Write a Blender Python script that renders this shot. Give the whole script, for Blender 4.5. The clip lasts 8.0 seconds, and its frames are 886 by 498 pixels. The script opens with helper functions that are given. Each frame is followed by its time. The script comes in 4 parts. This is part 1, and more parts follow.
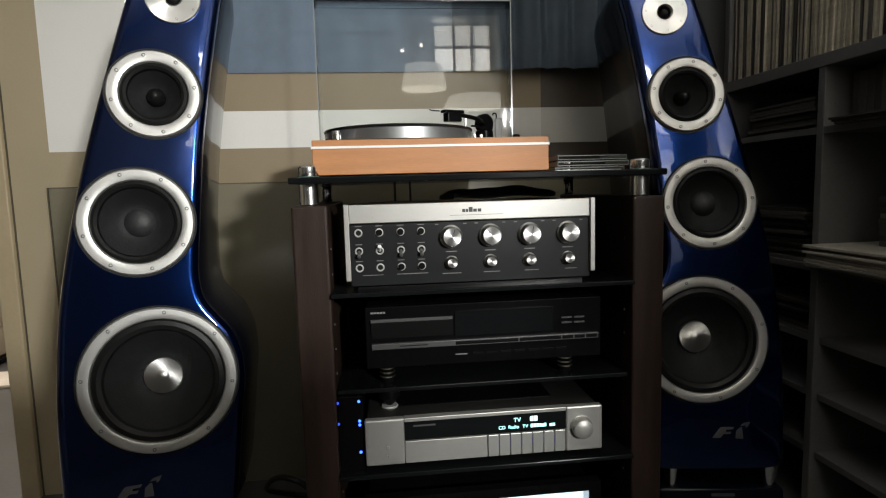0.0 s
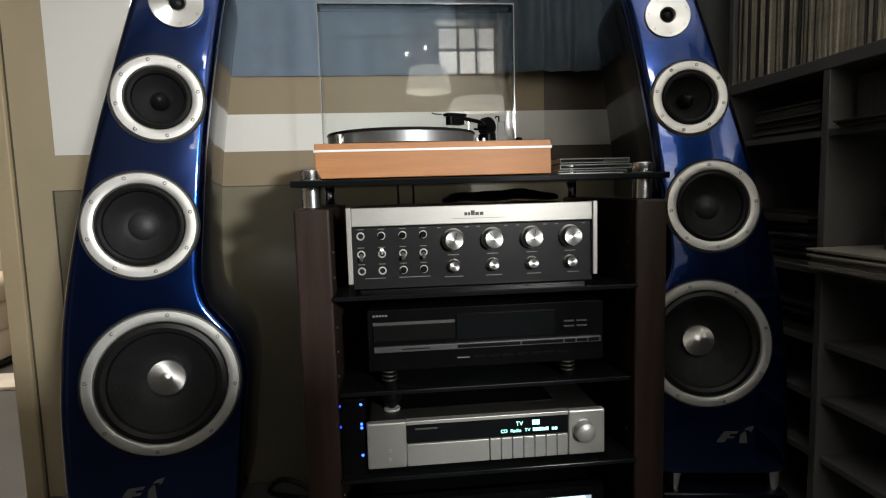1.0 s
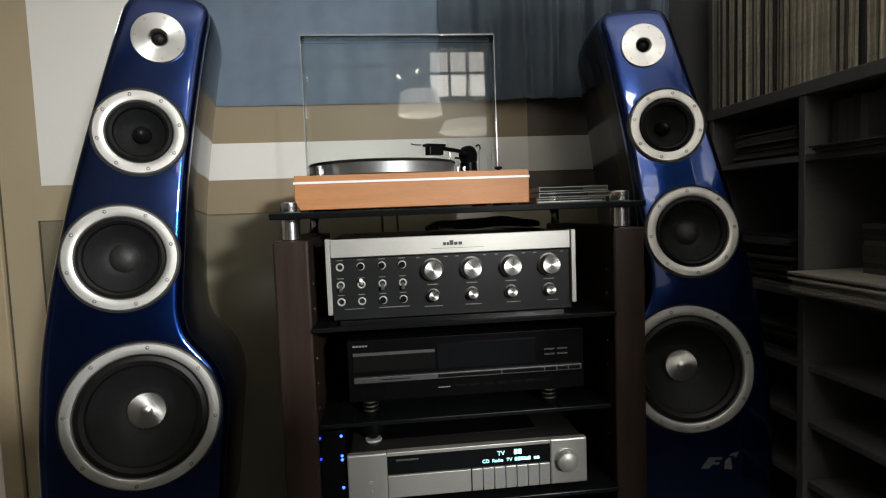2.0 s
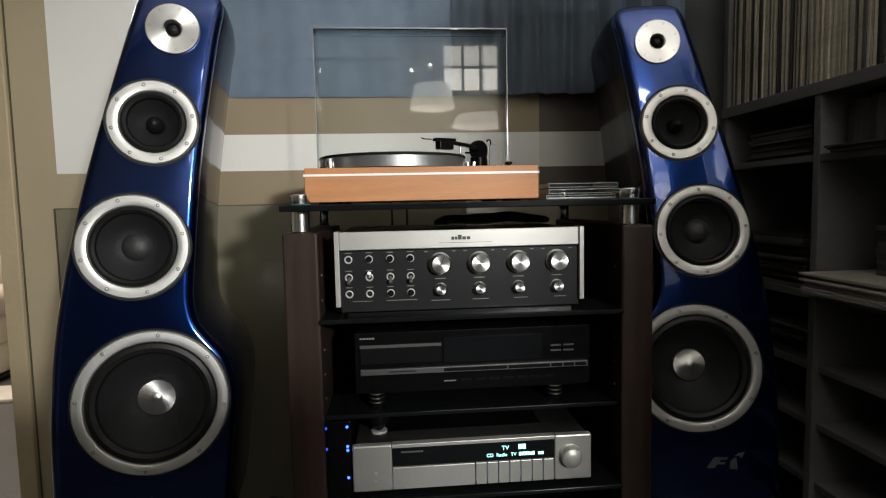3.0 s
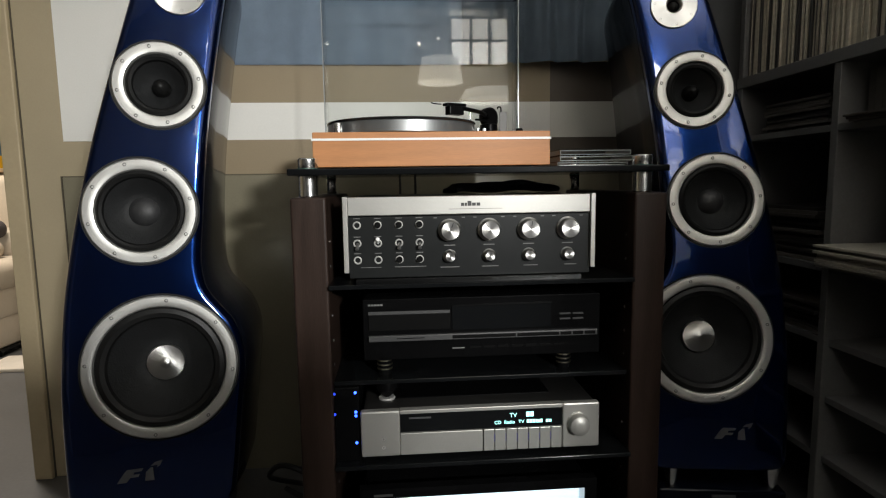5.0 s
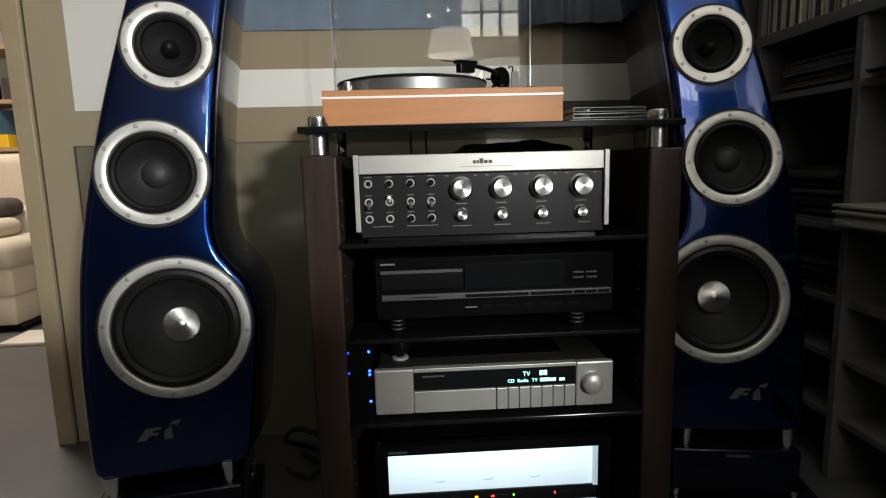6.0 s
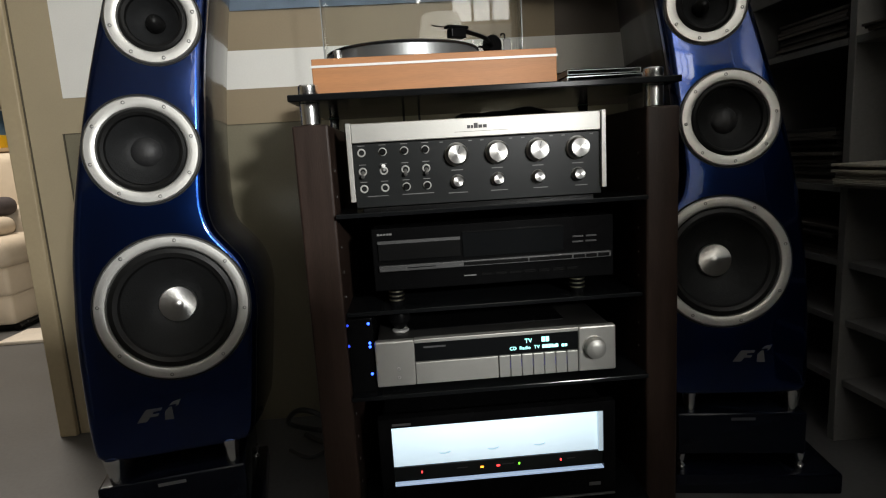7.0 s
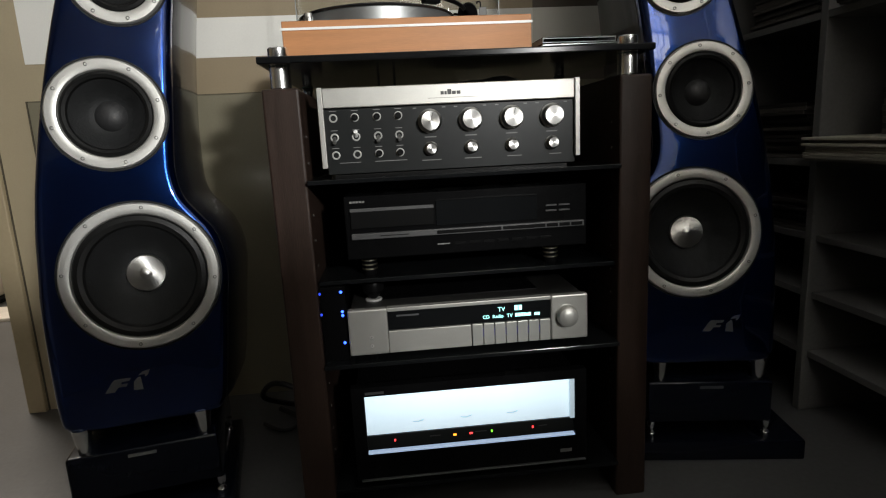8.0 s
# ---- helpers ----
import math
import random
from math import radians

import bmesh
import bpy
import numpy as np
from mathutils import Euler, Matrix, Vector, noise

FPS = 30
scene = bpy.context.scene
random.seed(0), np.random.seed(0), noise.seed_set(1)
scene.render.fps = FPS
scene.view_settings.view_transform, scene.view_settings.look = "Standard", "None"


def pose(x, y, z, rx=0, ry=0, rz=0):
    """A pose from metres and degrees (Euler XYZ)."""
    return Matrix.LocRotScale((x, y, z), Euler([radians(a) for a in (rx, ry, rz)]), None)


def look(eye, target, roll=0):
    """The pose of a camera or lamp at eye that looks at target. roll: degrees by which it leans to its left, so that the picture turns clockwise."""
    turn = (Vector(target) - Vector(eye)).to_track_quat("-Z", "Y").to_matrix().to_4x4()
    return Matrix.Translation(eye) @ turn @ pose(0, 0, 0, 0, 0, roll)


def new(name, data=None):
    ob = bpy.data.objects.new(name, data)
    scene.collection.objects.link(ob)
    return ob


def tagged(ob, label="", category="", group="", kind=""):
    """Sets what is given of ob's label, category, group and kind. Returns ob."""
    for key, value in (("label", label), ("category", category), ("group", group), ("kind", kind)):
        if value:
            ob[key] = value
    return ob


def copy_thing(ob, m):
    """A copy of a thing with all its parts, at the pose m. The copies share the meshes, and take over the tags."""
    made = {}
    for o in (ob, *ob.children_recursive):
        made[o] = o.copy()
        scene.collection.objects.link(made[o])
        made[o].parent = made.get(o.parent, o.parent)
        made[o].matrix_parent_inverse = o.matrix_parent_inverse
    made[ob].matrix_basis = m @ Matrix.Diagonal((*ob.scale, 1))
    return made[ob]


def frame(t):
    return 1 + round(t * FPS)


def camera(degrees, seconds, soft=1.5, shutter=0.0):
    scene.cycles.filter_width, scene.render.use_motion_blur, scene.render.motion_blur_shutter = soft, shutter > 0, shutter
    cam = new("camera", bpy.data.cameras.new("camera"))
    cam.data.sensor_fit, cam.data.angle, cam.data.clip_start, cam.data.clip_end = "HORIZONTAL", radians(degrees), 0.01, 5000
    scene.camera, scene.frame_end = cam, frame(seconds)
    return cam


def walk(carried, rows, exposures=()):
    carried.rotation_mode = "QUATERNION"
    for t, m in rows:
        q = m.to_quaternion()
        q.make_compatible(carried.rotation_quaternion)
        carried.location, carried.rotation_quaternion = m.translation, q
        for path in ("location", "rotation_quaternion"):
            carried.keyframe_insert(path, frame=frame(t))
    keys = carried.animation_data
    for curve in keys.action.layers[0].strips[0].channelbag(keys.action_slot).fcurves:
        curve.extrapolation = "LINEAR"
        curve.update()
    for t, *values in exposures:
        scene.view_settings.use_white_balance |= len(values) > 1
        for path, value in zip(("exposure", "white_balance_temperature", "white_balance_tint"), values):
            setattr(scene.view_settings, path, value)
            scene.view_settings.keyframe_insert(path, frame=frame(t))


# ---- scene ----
cam = camera(76.1, 8.0, soft=1.15)
PATH = [
    (0, (0.065, -0.995, 0.827), (0.279, 0.982, 0.613), -1.6),
    (0.5, (0.067, -0.997, 0.827), (0.274, 0.982, 0.618), -1.5),
    (1, (0.07, -0.996, 0.829), (0.267, 0.983, 0.623), -1.6),
    (1.2, (0.077, -0.996, 0.829), (0.263, 0.985, 0.633), -1.7),
    (1.5, (0.093, -1.002, 0.834), (0.296, 0.982, 0.681), -2.3),
    (1.7, (0.101, -1.003, 0.844), (0.314, 0.981, 0.704), -2.2),
    (2.8, (0.103, -1.007, 0.851), (0.283, 0.979, 0.697), -1.4),
    (3, (0.106, -1.007, 0.849), (0.278, 0.979, 0.688), -1.2),
    (3.5, (0.103, -1.004, 0.844), (0.268, 0.98, 0.653), -1.3),
    (4, (0.103, -1.004, 0.838), (0.264, 0.979, 0.637), -1.0),
    (4.2, (0.1, -1.003, 0.838), (0.265, 0.979, 0.626), -1.0),
    (5.3, (0.101, -0.997, 0.815), (0.239, 0.981, 0.554), -1.0),
    (5.5, (0.102, -0.998, 0.807), (0.229, 0.977, 0.517), -1.8),
    (6, (0.099, -0.997, 0.787), (0.205, 0.977, 0.485), -1.5),
    (6.5, (0.094, -0.991, 0.757), (0.181, 0.984, 0.453), -1.2),
    (7, (0.099, -0.991, 0.741), (0.21, 0.98, 0.415), -3.4),
    (7.5, (0.107, -0.996, 0.713), (0.267, 0.968, 0.368), -5.1),
    (8, (0.111, -0.992, 0.712), (0.285, 0.963, 0.327), -2.9),
]
walk(cam, [(t, look(eye, target, roll)) for t, eye, target, roll in PATH], exposures=((0, -0.04), (5.3, -0.06), (6.5, -0.14), (7.5, -0.15), (8.0, -0.18)))

# ---- world and lights ----
world = bpy.data.worlds.new("world")
scene.world = world
world.use_nodes = True
world.node_tree.nodes["Background"].inputs["Color"].default_value = (0.5, 0.6, 0.75, 1)
world.node_tree.nodes["Background"].inputs["Strength"].default_value = 0.05


def area_lamp(name, eye, target, width, height, power, color):
    data = bpy.data.lights.new(name, "AREA")
    data.shape, data.size, data.size_y, data.energy, data.color = "RECTANGLE", width, height, power, color
    ob = new(name, data)
    ob.matrix_world = look(eye, target)
    return ob


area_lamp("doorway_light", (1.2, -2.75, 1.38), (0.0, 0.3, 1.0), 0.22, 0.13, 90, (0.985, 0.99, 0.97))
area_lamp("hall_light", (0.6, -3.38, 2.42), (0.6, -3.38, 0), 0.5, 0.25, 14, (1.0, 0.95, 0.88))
area_lamp("living_room_light", (-2.0, 1.7, 2.36), (-2.0, 1.7, 0), 0.7, 0.7, 60, (1.0, 0.92, 0.82))

# ---- materials ----


def mat(name, color, rough=0.5, metal=0.0, vary=0.15, scale=8.0, fine=120.0, bump=0.05, coat=0.0, rand=0.0, stretch=(1, 1, 1), emit=None, power=0.0, spec=0.5, distance=0.002):
    m = bpy.data.materials.new(name)
    m.use_nodes = True
    nt = m.node_tree
    b = nt.nodes["Principled BSDF"]
    b.inputs["Roughness"].default_value, b.inputs["Metallic"].default_value = rough, metal
    b.inputs["Coat Weight"].default_value, b.inputs["Coat Roughness"].default_value = coat, 0.04
    b.inputs["Specular IOR Level"].default_value = spec
    co = nt.nodes.new("ShaderNodeTexCoord")
    mp = nt.nodes.new("ShaderNodeMapping")
    mp.inputs["Scale"].default_value = stretch
    nt.links.new(co.outputs["Object"], mp.inputs["Vector"])
    n1, n2 = nt.nodes.new("ShaderNodeTexNoise"), nt.nodes.new("ShaderNodeTexNoise")
    n1.inputs["Scale"].default_value, n2.inputs["Scale"].default_value = scale, fine
    n1.inputs["Detail"].default_value = 5
    for n in (n1, n2):
        nt.links.new(mp.outputs[0], n.inputs["Vector"])
    mix = nt.nodes.new("ShaderNodeMix")
    mix.data_type = "FLOAT"
    mix.inputs[0].default_value = 0.4
    nt.links.new(n1.outputs["Fac"], mix.inputs[2])
    nt.links.new(n2.outputs["Fac"], mix.inputs[3])
    rng = nt.nodes.new("ShaderNodeMapRange")
    rng.inputs["From Min"].default_value, rng.inputs["From Max"].default_value = 0.3, 0.7
    rng.inputs["To Min"].default_value, rng.inputs["To Max"].default_value = 1 - vary, 1 + vary
    nt.links.new(mix.outputs[0], rng.inputs["Value"])
    last = rng.outputs[0]
    if rand:
        info = nt.nodes.new("ShaderNodeObjectInfo")
        r2 = nt.nodes.new("ShaderNodeMapRange")
        r2.inputs["To Min"].default_value, r2.inputs["To Max"].default_value = 1 - rand, 1 + rand
        nt.links.new(info.outputs["Random"], r2.inputs["Value"])
        mul = nt.nodes.new("ShaderNodeMath")
        mul.operation = "MULTIPLY"
        nt.links.new(last, mul.inputs[0])
        nt.links.new(r2.outputs[0], mul.inputs[1])
        last = mul.outputs[0]
    tint = nt.nodes.new("ShaderNodeVectorMath")
    tint.operation = "SCALE"
    tint.inputs[0].default_value = color
    nt.links.new(last, tint.inputs["Scale"])
    nt.links.new(tint.outputs[0], b.inputs["Base Color"])
    rr = nt.nodes.new("ShaderNodeMapRange")
    rr.inputs["To Min"].default_value, rr.inputs["To Max"].default_value = max(rough - 0.06, 0.01), rough + 0.06
    nt.links.new(n1.outputs["Fac"], rr.inputs["Value"])
    nt.links.new(rr.outputs[0], b.inputs["Roughness"])
    if bump:
        bp = nt.nodes.new("ShaderNodeBump")
        bp.inputs["Strength"].default_value, bp.inputs["Distance"].default_value = bump, distance
        nt.links.new(n2.outputs["Fac"], bp.inputs["Height"])
        nt.links.new(bp.outputs[0], b.inputs["Normal"])
    if emit:
        b.inputs["Emission Color"].default_value, b.inputs["Emission Strength"].default_value = (*emit, 1), power
    return m


def glass(name, color, rough=0.02, alpha_mix=0.85, scratch=0.0):
    """Thin clear acrylic: mostly see-through, with a true gloss on top."""
    m = bpy.data.materials.new(name)
    m.use_nodes = True
    nt = m.node_tree
    nt.nodes.clear()
    out = nt.nodes.new("ShaderNodeOutputMaterial")
    tr, gl, mx = nt.nodes.new("ShaderNodeBsdfTransparent"), nt.nodes.new("ShaderNodeBsdfGlossy"), nt.nodes.new("ShaderNodeMixShader")
    fr = nt.nodes.new("ShaderNodeFresnel")
    fr.inputs["IOR"].default_value = 1.49
    tr.inputs["Color"].default_value = (*color, 1)
    gl.inputs["Roughness"].default_value = rough
    nt.links.new(fr.outputs[0], mx.inputs[0])
    nt.links.new(tr.outputs[0], mx.inputs[1])
    nt.links.new(gl.outputs[0], mx.inputs[2])
    nt.links.new(mx.outputs[0], out.inputs["Surface"])
    return m


M_FLOOR = mat("grey_vinyl_floor", (0.084, 0.083, 0.081), 0.45, vary=0.2, scale=5, fine=90, bump=0.08)
M_WALL = mat("beige_paint", (0.385, 0.32, 0.21), 0.6, vary=0.06, scale=4, fine=260, bump=0.12)
M_WHITE = mat("white_paint", (0.76, 0.745, 0.70), 0.55, vary=0.04, scale=4, fine=260, bump=0.12)
M_BROWN = mat("brown_band_paint", (0.28, 0.22, 0.138), 0.55, vary=0.07, scale=4, fine=260, bump=0.12)
M_DARKBROWN = mat("dark_brown_band_end", (0.085, 0.068, 0.052), 0.55, vary=0.08, scale=4, fine=260, bump=0.12)
M_GREYWHITE = mat("greyish_white_band_end", (0.60, 0.585, 0.53), 0.55, vary=0.05, scale=4, fine=260, bump=0.12)
M_DADO = mat("olive_panel_paint", (0.195, 0.176, 0.122), 0.35, vary=0.08, scale=3, fine=200, bump=0.05)
M_CEIL = mat("ceiling_paint", (0.80, 0.79, 0.77), 0.8, vary=0.03)
M_REAR = mat("rear_wall_paint", (0.50, 0.49, 0.47), 0.7, vary=0.06)
M_BLOCKER = mat("dark_blocker_paint", (0.07, 0.068, 0.066), 0.7, vary=0.1)
M_TRIM = mat("beige_trim_paint", (0.42, 0.34, 0.215), 0.45, vary=0.06, bump=0.05)
M_WALLSHADE = mat("wall_shade", (0.02, 0.02, 0.019), 0.7, spec=0.15, vary=0.1, bump=0.1)
M_DRAPE = mat("dark_teal_curtain", (0.16, 0.205, 0.255), 0.85, vary=0.12, scale=20, fine=600, bump=0.3)
M_JOINT = mat("shadow_joint", (0.09, 0.075, 0.05), 0.8, vary=0.2, bump=0)
M_CURTAIN = mat("blue_grey_curtain", (0.295, 0.38, 0.485), 0.85, vary=0.12, scale=20, fine=600, bump=0.3)
M_BLUE = mat("metallic_blue_lacquer", (0.0035, 0.0225, 0.122), 0.18, 0.95, vary=0.05, scale=3, fine=900, bump=0.02, coat=1.0)
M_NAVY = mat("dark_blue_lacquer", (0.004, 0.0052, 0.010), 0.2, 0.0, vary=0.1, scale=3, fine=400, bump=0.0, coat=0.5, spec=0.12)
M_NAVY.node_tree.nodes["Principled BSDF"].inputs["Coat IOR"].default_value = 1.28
M_ALU = mat("satin_aluminium", (0.50, 0.495, 0.475), 0.5, 0.45, vary=0.03, scale=15, fine=500, bump=0.0)
M_RING = mat("machined_ring_metal", (0.56, 0.555, 0.53), 0.42, 0.8, vary=0.03, scale=15, fine=500, bump=0.0)
M_PLATTER = mat("dull_platter_metal", (0.26, 0.27, 0.27), 0.38, 0.8, vary=0.04, scale=15, fine=500, bump=0.0)
M_BRUSH = mat("turned_aluminium", (0.70, 0.695, 0.68), 0.34, 1.0, vary=0.04, scale=30, fine=700, bump=0.0)
M_BRUSH.node_tree.nodes["Principled BSDF"].inputs["Anisotropic"].default_value = 0.8
tangent = M_BRUSH.node_tree.nodes.new("ShaderNodeTangent")
tangent.direction_type, tangent.axis = "RADIAL", "Y"
M_BRUSH.node_tree.links.new(tangent.outputs[0], M_BRUSH.node_tree.nodes["Principled BSDF"].inputs["Tangent"])
M_KNOB = M_BRUSH.copy()
M_KNOB.name = "turned_knob"
M_KNOB.node_tree.nodes["Vector Math"].inputs[0].default_value = (0.47, 0.465, 0.45)
M_CHROME = mat("chrome", (0.92, 0.92, 0.91), 0.22, 1.0, vary=0.03, bump=0.0)
M_SCREW = mat("steel_screw", (0.20, 0.198, 0.19), 0.45, 0.7, vary=0.1)
M_RUBBER = mat("black_rubber", (0.007, 0.007, 0.007), 0.45, spec=0.25, vary=0.2, bump=0.05)
M_CONE = mat("dark_paper_cone", (0.013, 0.0135, 0.014), 0.6, spec=0.25, vary=0.25, scale=30, fine=300, bump=0.25)
M_DUST = mat("grey_dust_cap", (0.02, 0.02, 0.021), 0.55, vary=0.2, scale=30, fine=300, bump=0.2)
M_DECAL = mat("grey_decal", (0.10, 0.10, 0.103), 0.4, 0.3, vary=0.1)
M_WENGE = mat("dark_brown_veneer", (0.026, 0.0155, 0.0115), 0.42, spec=0.25, vary=0.35, scale=12, fine=90, bump=0.1, stretch=(6, 6, 0.6))
M_BLACKGLASS = mat("black_glass", (0.006, 0.0065, 0.007), 0.14, vary=0.1, bump=0.0, spec=0.14)
M_GREENGLASS = mat("green_glass_edge", (0.06, 0.12, 0.10), 0.08, vary=0.1, bump=0.0)
M_BLACK = mat("black_painted_metal", (0.0035, 0.0035, 0.0037), 0.28, spec=0.05, vary=0.2, fine=500, bump=0.06)
M_CHARCOAL = mat("charcoal_fascia", (0.012, 0.013, 0.013), 0.32, spec=0.2, vary=0.08, fine=500, bump=0.04)
M_GREY = mat("grey_plastic_strip", (0.07, 0.07, 0.07), 0.4, 0.3, vary=0.06, bump=0.03)
M_CASE = mat("grey_metal_case", (0.024, 0.0232, 0.022), 0.4, 0.2, vary=0.06, fine=400, bump=0.03)
M_LEDMIRROR = mat("blue_led_reflection", (0.02, 0.05, 0.5), 0.4, vary=0, bump=0, emit=(0.03, 0.08, 1.0), power=1.2)
M_LEDFAINT = mat("faint_violet_light", (0.03, 0.04, 0.2), 0.4, vary=0, bump=0, emit=(0.12, 0.12, 0.8), power=0.25)
M_DARKGREY = mat("dark_grey_plastic", (0.006, 0.006, 0.006), 0.25, spec=0.15, vary=0.1, bump=0.03)
M_SILVER = mat("silver_fascia", (0.40, 0.393, 0.368), 0.42, 0.6, vary=0.05, scale=12, fine=400, bump=0.04)
M_BUTTON = mat("silver_button", (0.40, 0.40, 0.375), 0.4, 0.6, vary=0.04, bump=0.03)
M_PRINT = mat("pale_print", (0.16, 0.16, 0.155), 0.5, vary=0.05, bump=0)
M_INK = mat("dark_print", (0.02, 0.02, 0.02), 0.5, vary=0.05, bump=0)
M_WHITEP = mat("white_plastic", (0.8, 0.8, 0.78), 0.4, vary=0.03, bump=0.02)
M_CHERRY = mat("orange_brown_wood", (0.43, 0.185, 0.066), 0.55, vary=0.13, scale=7, fine=60, bump=0.05, stretch=(1, 12, 12))
M_VINYL = mat("black_vinyl", (0.01, 0.01, 0.01), 0.25, vary=0.1, bump=0.02)
M_GOLD = mat("gold_ring", (0.92, 0.84, 0.66), 0.28, 1.0, vary=0.05, bump=0)
M_SHELF = mat("grey_shelf_laminate", (0.13, 0.127, 0.122), 0.55, vary=0.15, scale=6, fine=150, bump=0.08)
M_PAPER = mat("paper_spine", (0.47, 0.42, 0.32), 0.7, vary=0.3, scale=14, fine=80, bump=0.1, rand=0.35)
M_PAPERDARK = mat("dark_spine", (0.06, 0.053, 0.046), 0.55, vary=0.3, scale=12, fine=80, bump=0.1, rand=0.6)
M_MAG = mat("magazine_paper", (0.36, 0.335, 0.28), 0.6, vary=0.2, scale=30, fine=200, bump=0.15, rand=0.3)
M_CABLE = mat("black_cable", (0.014, 0.014, 0.014), 0.45, vary=0.2, bump=0.03)
M_SOFA = mat("beige_fabric", (0.46, 0.39, 0.30), 0.8, vary=0.12, scale=8, fine=400, bump=0.3)
M_CUSHION = mat("dark_cushion", (0.05, 0.04, 0.04), 0.85, vary=0.2, bump=0.3)
M_RUG = mat("pale_rug", (0.55, 0.50, 0.43), 0.95, vary=0.2, fine=500, bump=0.5)
M_YELLOW = mat("yellow_box", (0.75, 0.45, 0.02), 0.5, vary=0.08)
M_OAK = mat("light_wood", (0.40, 0.27, 0.15), 0.5, vary=0.2, stretch=(1, 10, 10))
M_TEALBOX = mat("blue_box", (0.08, 0.16, 0.26), 0.5, vary=0.2)
M_PALEBOX = mat("pale_box", (0.6, 0.5, 0.44), 0.6, vary=0.1)
M_ACRYLIC = glass("clear_acrylic", (0.93, 0.945, 0.94))
M_ACRYLICEDGE = mat("acrylic_edge", (0.30, 0.32, 0.32), 0.15, vary=0.05, bump=0.0)
M_LIT = mat("lit_meter_panel", (0.6, 0.7, 0.75), 0.5, vary=0.05, bump=0, emit=(0.70, 0.88, 1.0), power=0.6)
nt = M_LIT.node_tree
sep, grad = nt.nodes.new("ShaderNodeSeparateXYZ"), nt.nodes.new("ShaderNodeMapRange")
grad.inputs["From Min"].default_value, grad.inputs["From Max"].default_value = 0.10, 0.178
grad.inputs["To Min"].default_value, grad.inputs["To Max"].default_value = 0.72, 1.05
nt.links.new(nt.nodes["Texture Coordinate"].outputs["Object"], sep.inputs[0])
nt.links.new(sep.outputs["Z"], grad.inputs["Value"])
nt.links.new(grad.outputs[0], nt.nodes["Principled BSDF"].inputs["Emission Strength"])
M_LITEDGE = mat("lit_lower_edge", (0.4, 0.5, 0.6), 0.4, vary=0.05, bump=0, emit=(0.55, 0.72, 1.0), power=0.6)
M_METERMARK = mat("meter_scale_print", (0.35, 0.42, 0.46), 0.5, vary=0.05, bump=0, emit=(0.6, 0.75, 0.85), power=0.55)
M_TEXT = mat("cyan_display", (0.2, 0.6, 0.6), 0.5, vary=0.0, bump=0, emit=(0.45, 1.0, 0.95), power=2.2)
M_LEDB = mat("blue_led", (0.02, 0.05, 0.5), 0.4, vary=0, bump=0, emit=(0.03, 0.10, 1.0), power=6)
M_LEDR = mat("red_led", (0.5, 0.02, 0.02), 0.4, vary=0, bump=0, emit=(1.0, 0.05, 0.05), power=3)
M_LEDO = mat("orange_led", (0.5, 0.2, 0.02), 0.4, vary=0, bump=0, emit=(1.0, 0.35, 0.03), power=3)
M_LEDG = mat("green_led", (0.1, 0.5, 0.02), 0.4, vary=0, bump=0, emit=(0.25, 1.0, 0.05), power=2)

# ---- mesh helpers ----


def part(name, bm, material, parent=None, label="", smooth=False, m=None):
    me = bpy.data.meshes.new(name)
    bmesh.ops.recalc_face_normals(bm, faces=bm.faces[:])
    if smooth:
        for f in bm.faces:
            f.smooth = True
        for e in bm.edges:
            if len(e.link_faces) == 2 and e.calc_face_angle(0) > 0.6:
                e.smooth = False
    bm.to_mesh(me)
    bm.free()
    me.materials.append(material)
    ob = new(name, me)
    if parent:
        ob.parent = parent
    if m:
        ob.matrix_basis = m
    if label:
        ob["label"] = label
    return ob


def again(ob, parent, m):
    """Another object on the same mesh."""
    o = new(ob.name.split(".")[0], ob.data)
    o.parent, o.matrix_basis = parent, m
    return o


def thing(name, x, y, z, label, category, rz=0, group="", kind=""):
    ob = new(name)
    ob.empty_display_size = 0.05
    ob.matrix_basis = pose(x, y, z, 0, 0, rz)
    return tagged(ob, label, category, group, kind)


def box(x0, x1, y0, y1, z0, z1, bevel=0.0, seg=2, bm=None):
    own = bmesh.new()
    bmesh.ops.create_cube(own, size=1, matrix=Matrix.LocRotScale(((x0 + x1) / 2, (y0 + y1) / 2, (z0 + z1) / 2), None, (abs(x1 - x0), abs(y1 - y0), abs(z1 - z0))))
    if bevel:
        bmesh.ops.bevel(own, geom=own.edges[:], offset=bevel, segments=seg, profile=0.5, affect="EDGES")
    if bm is None:
        return own
    me = bpy.data.meshes.new("scrap")
    own.to_mesh(me)
    own.free()
    bm.from_mesh(me)
    bpy.data.meshes.remove(me)
    return bm


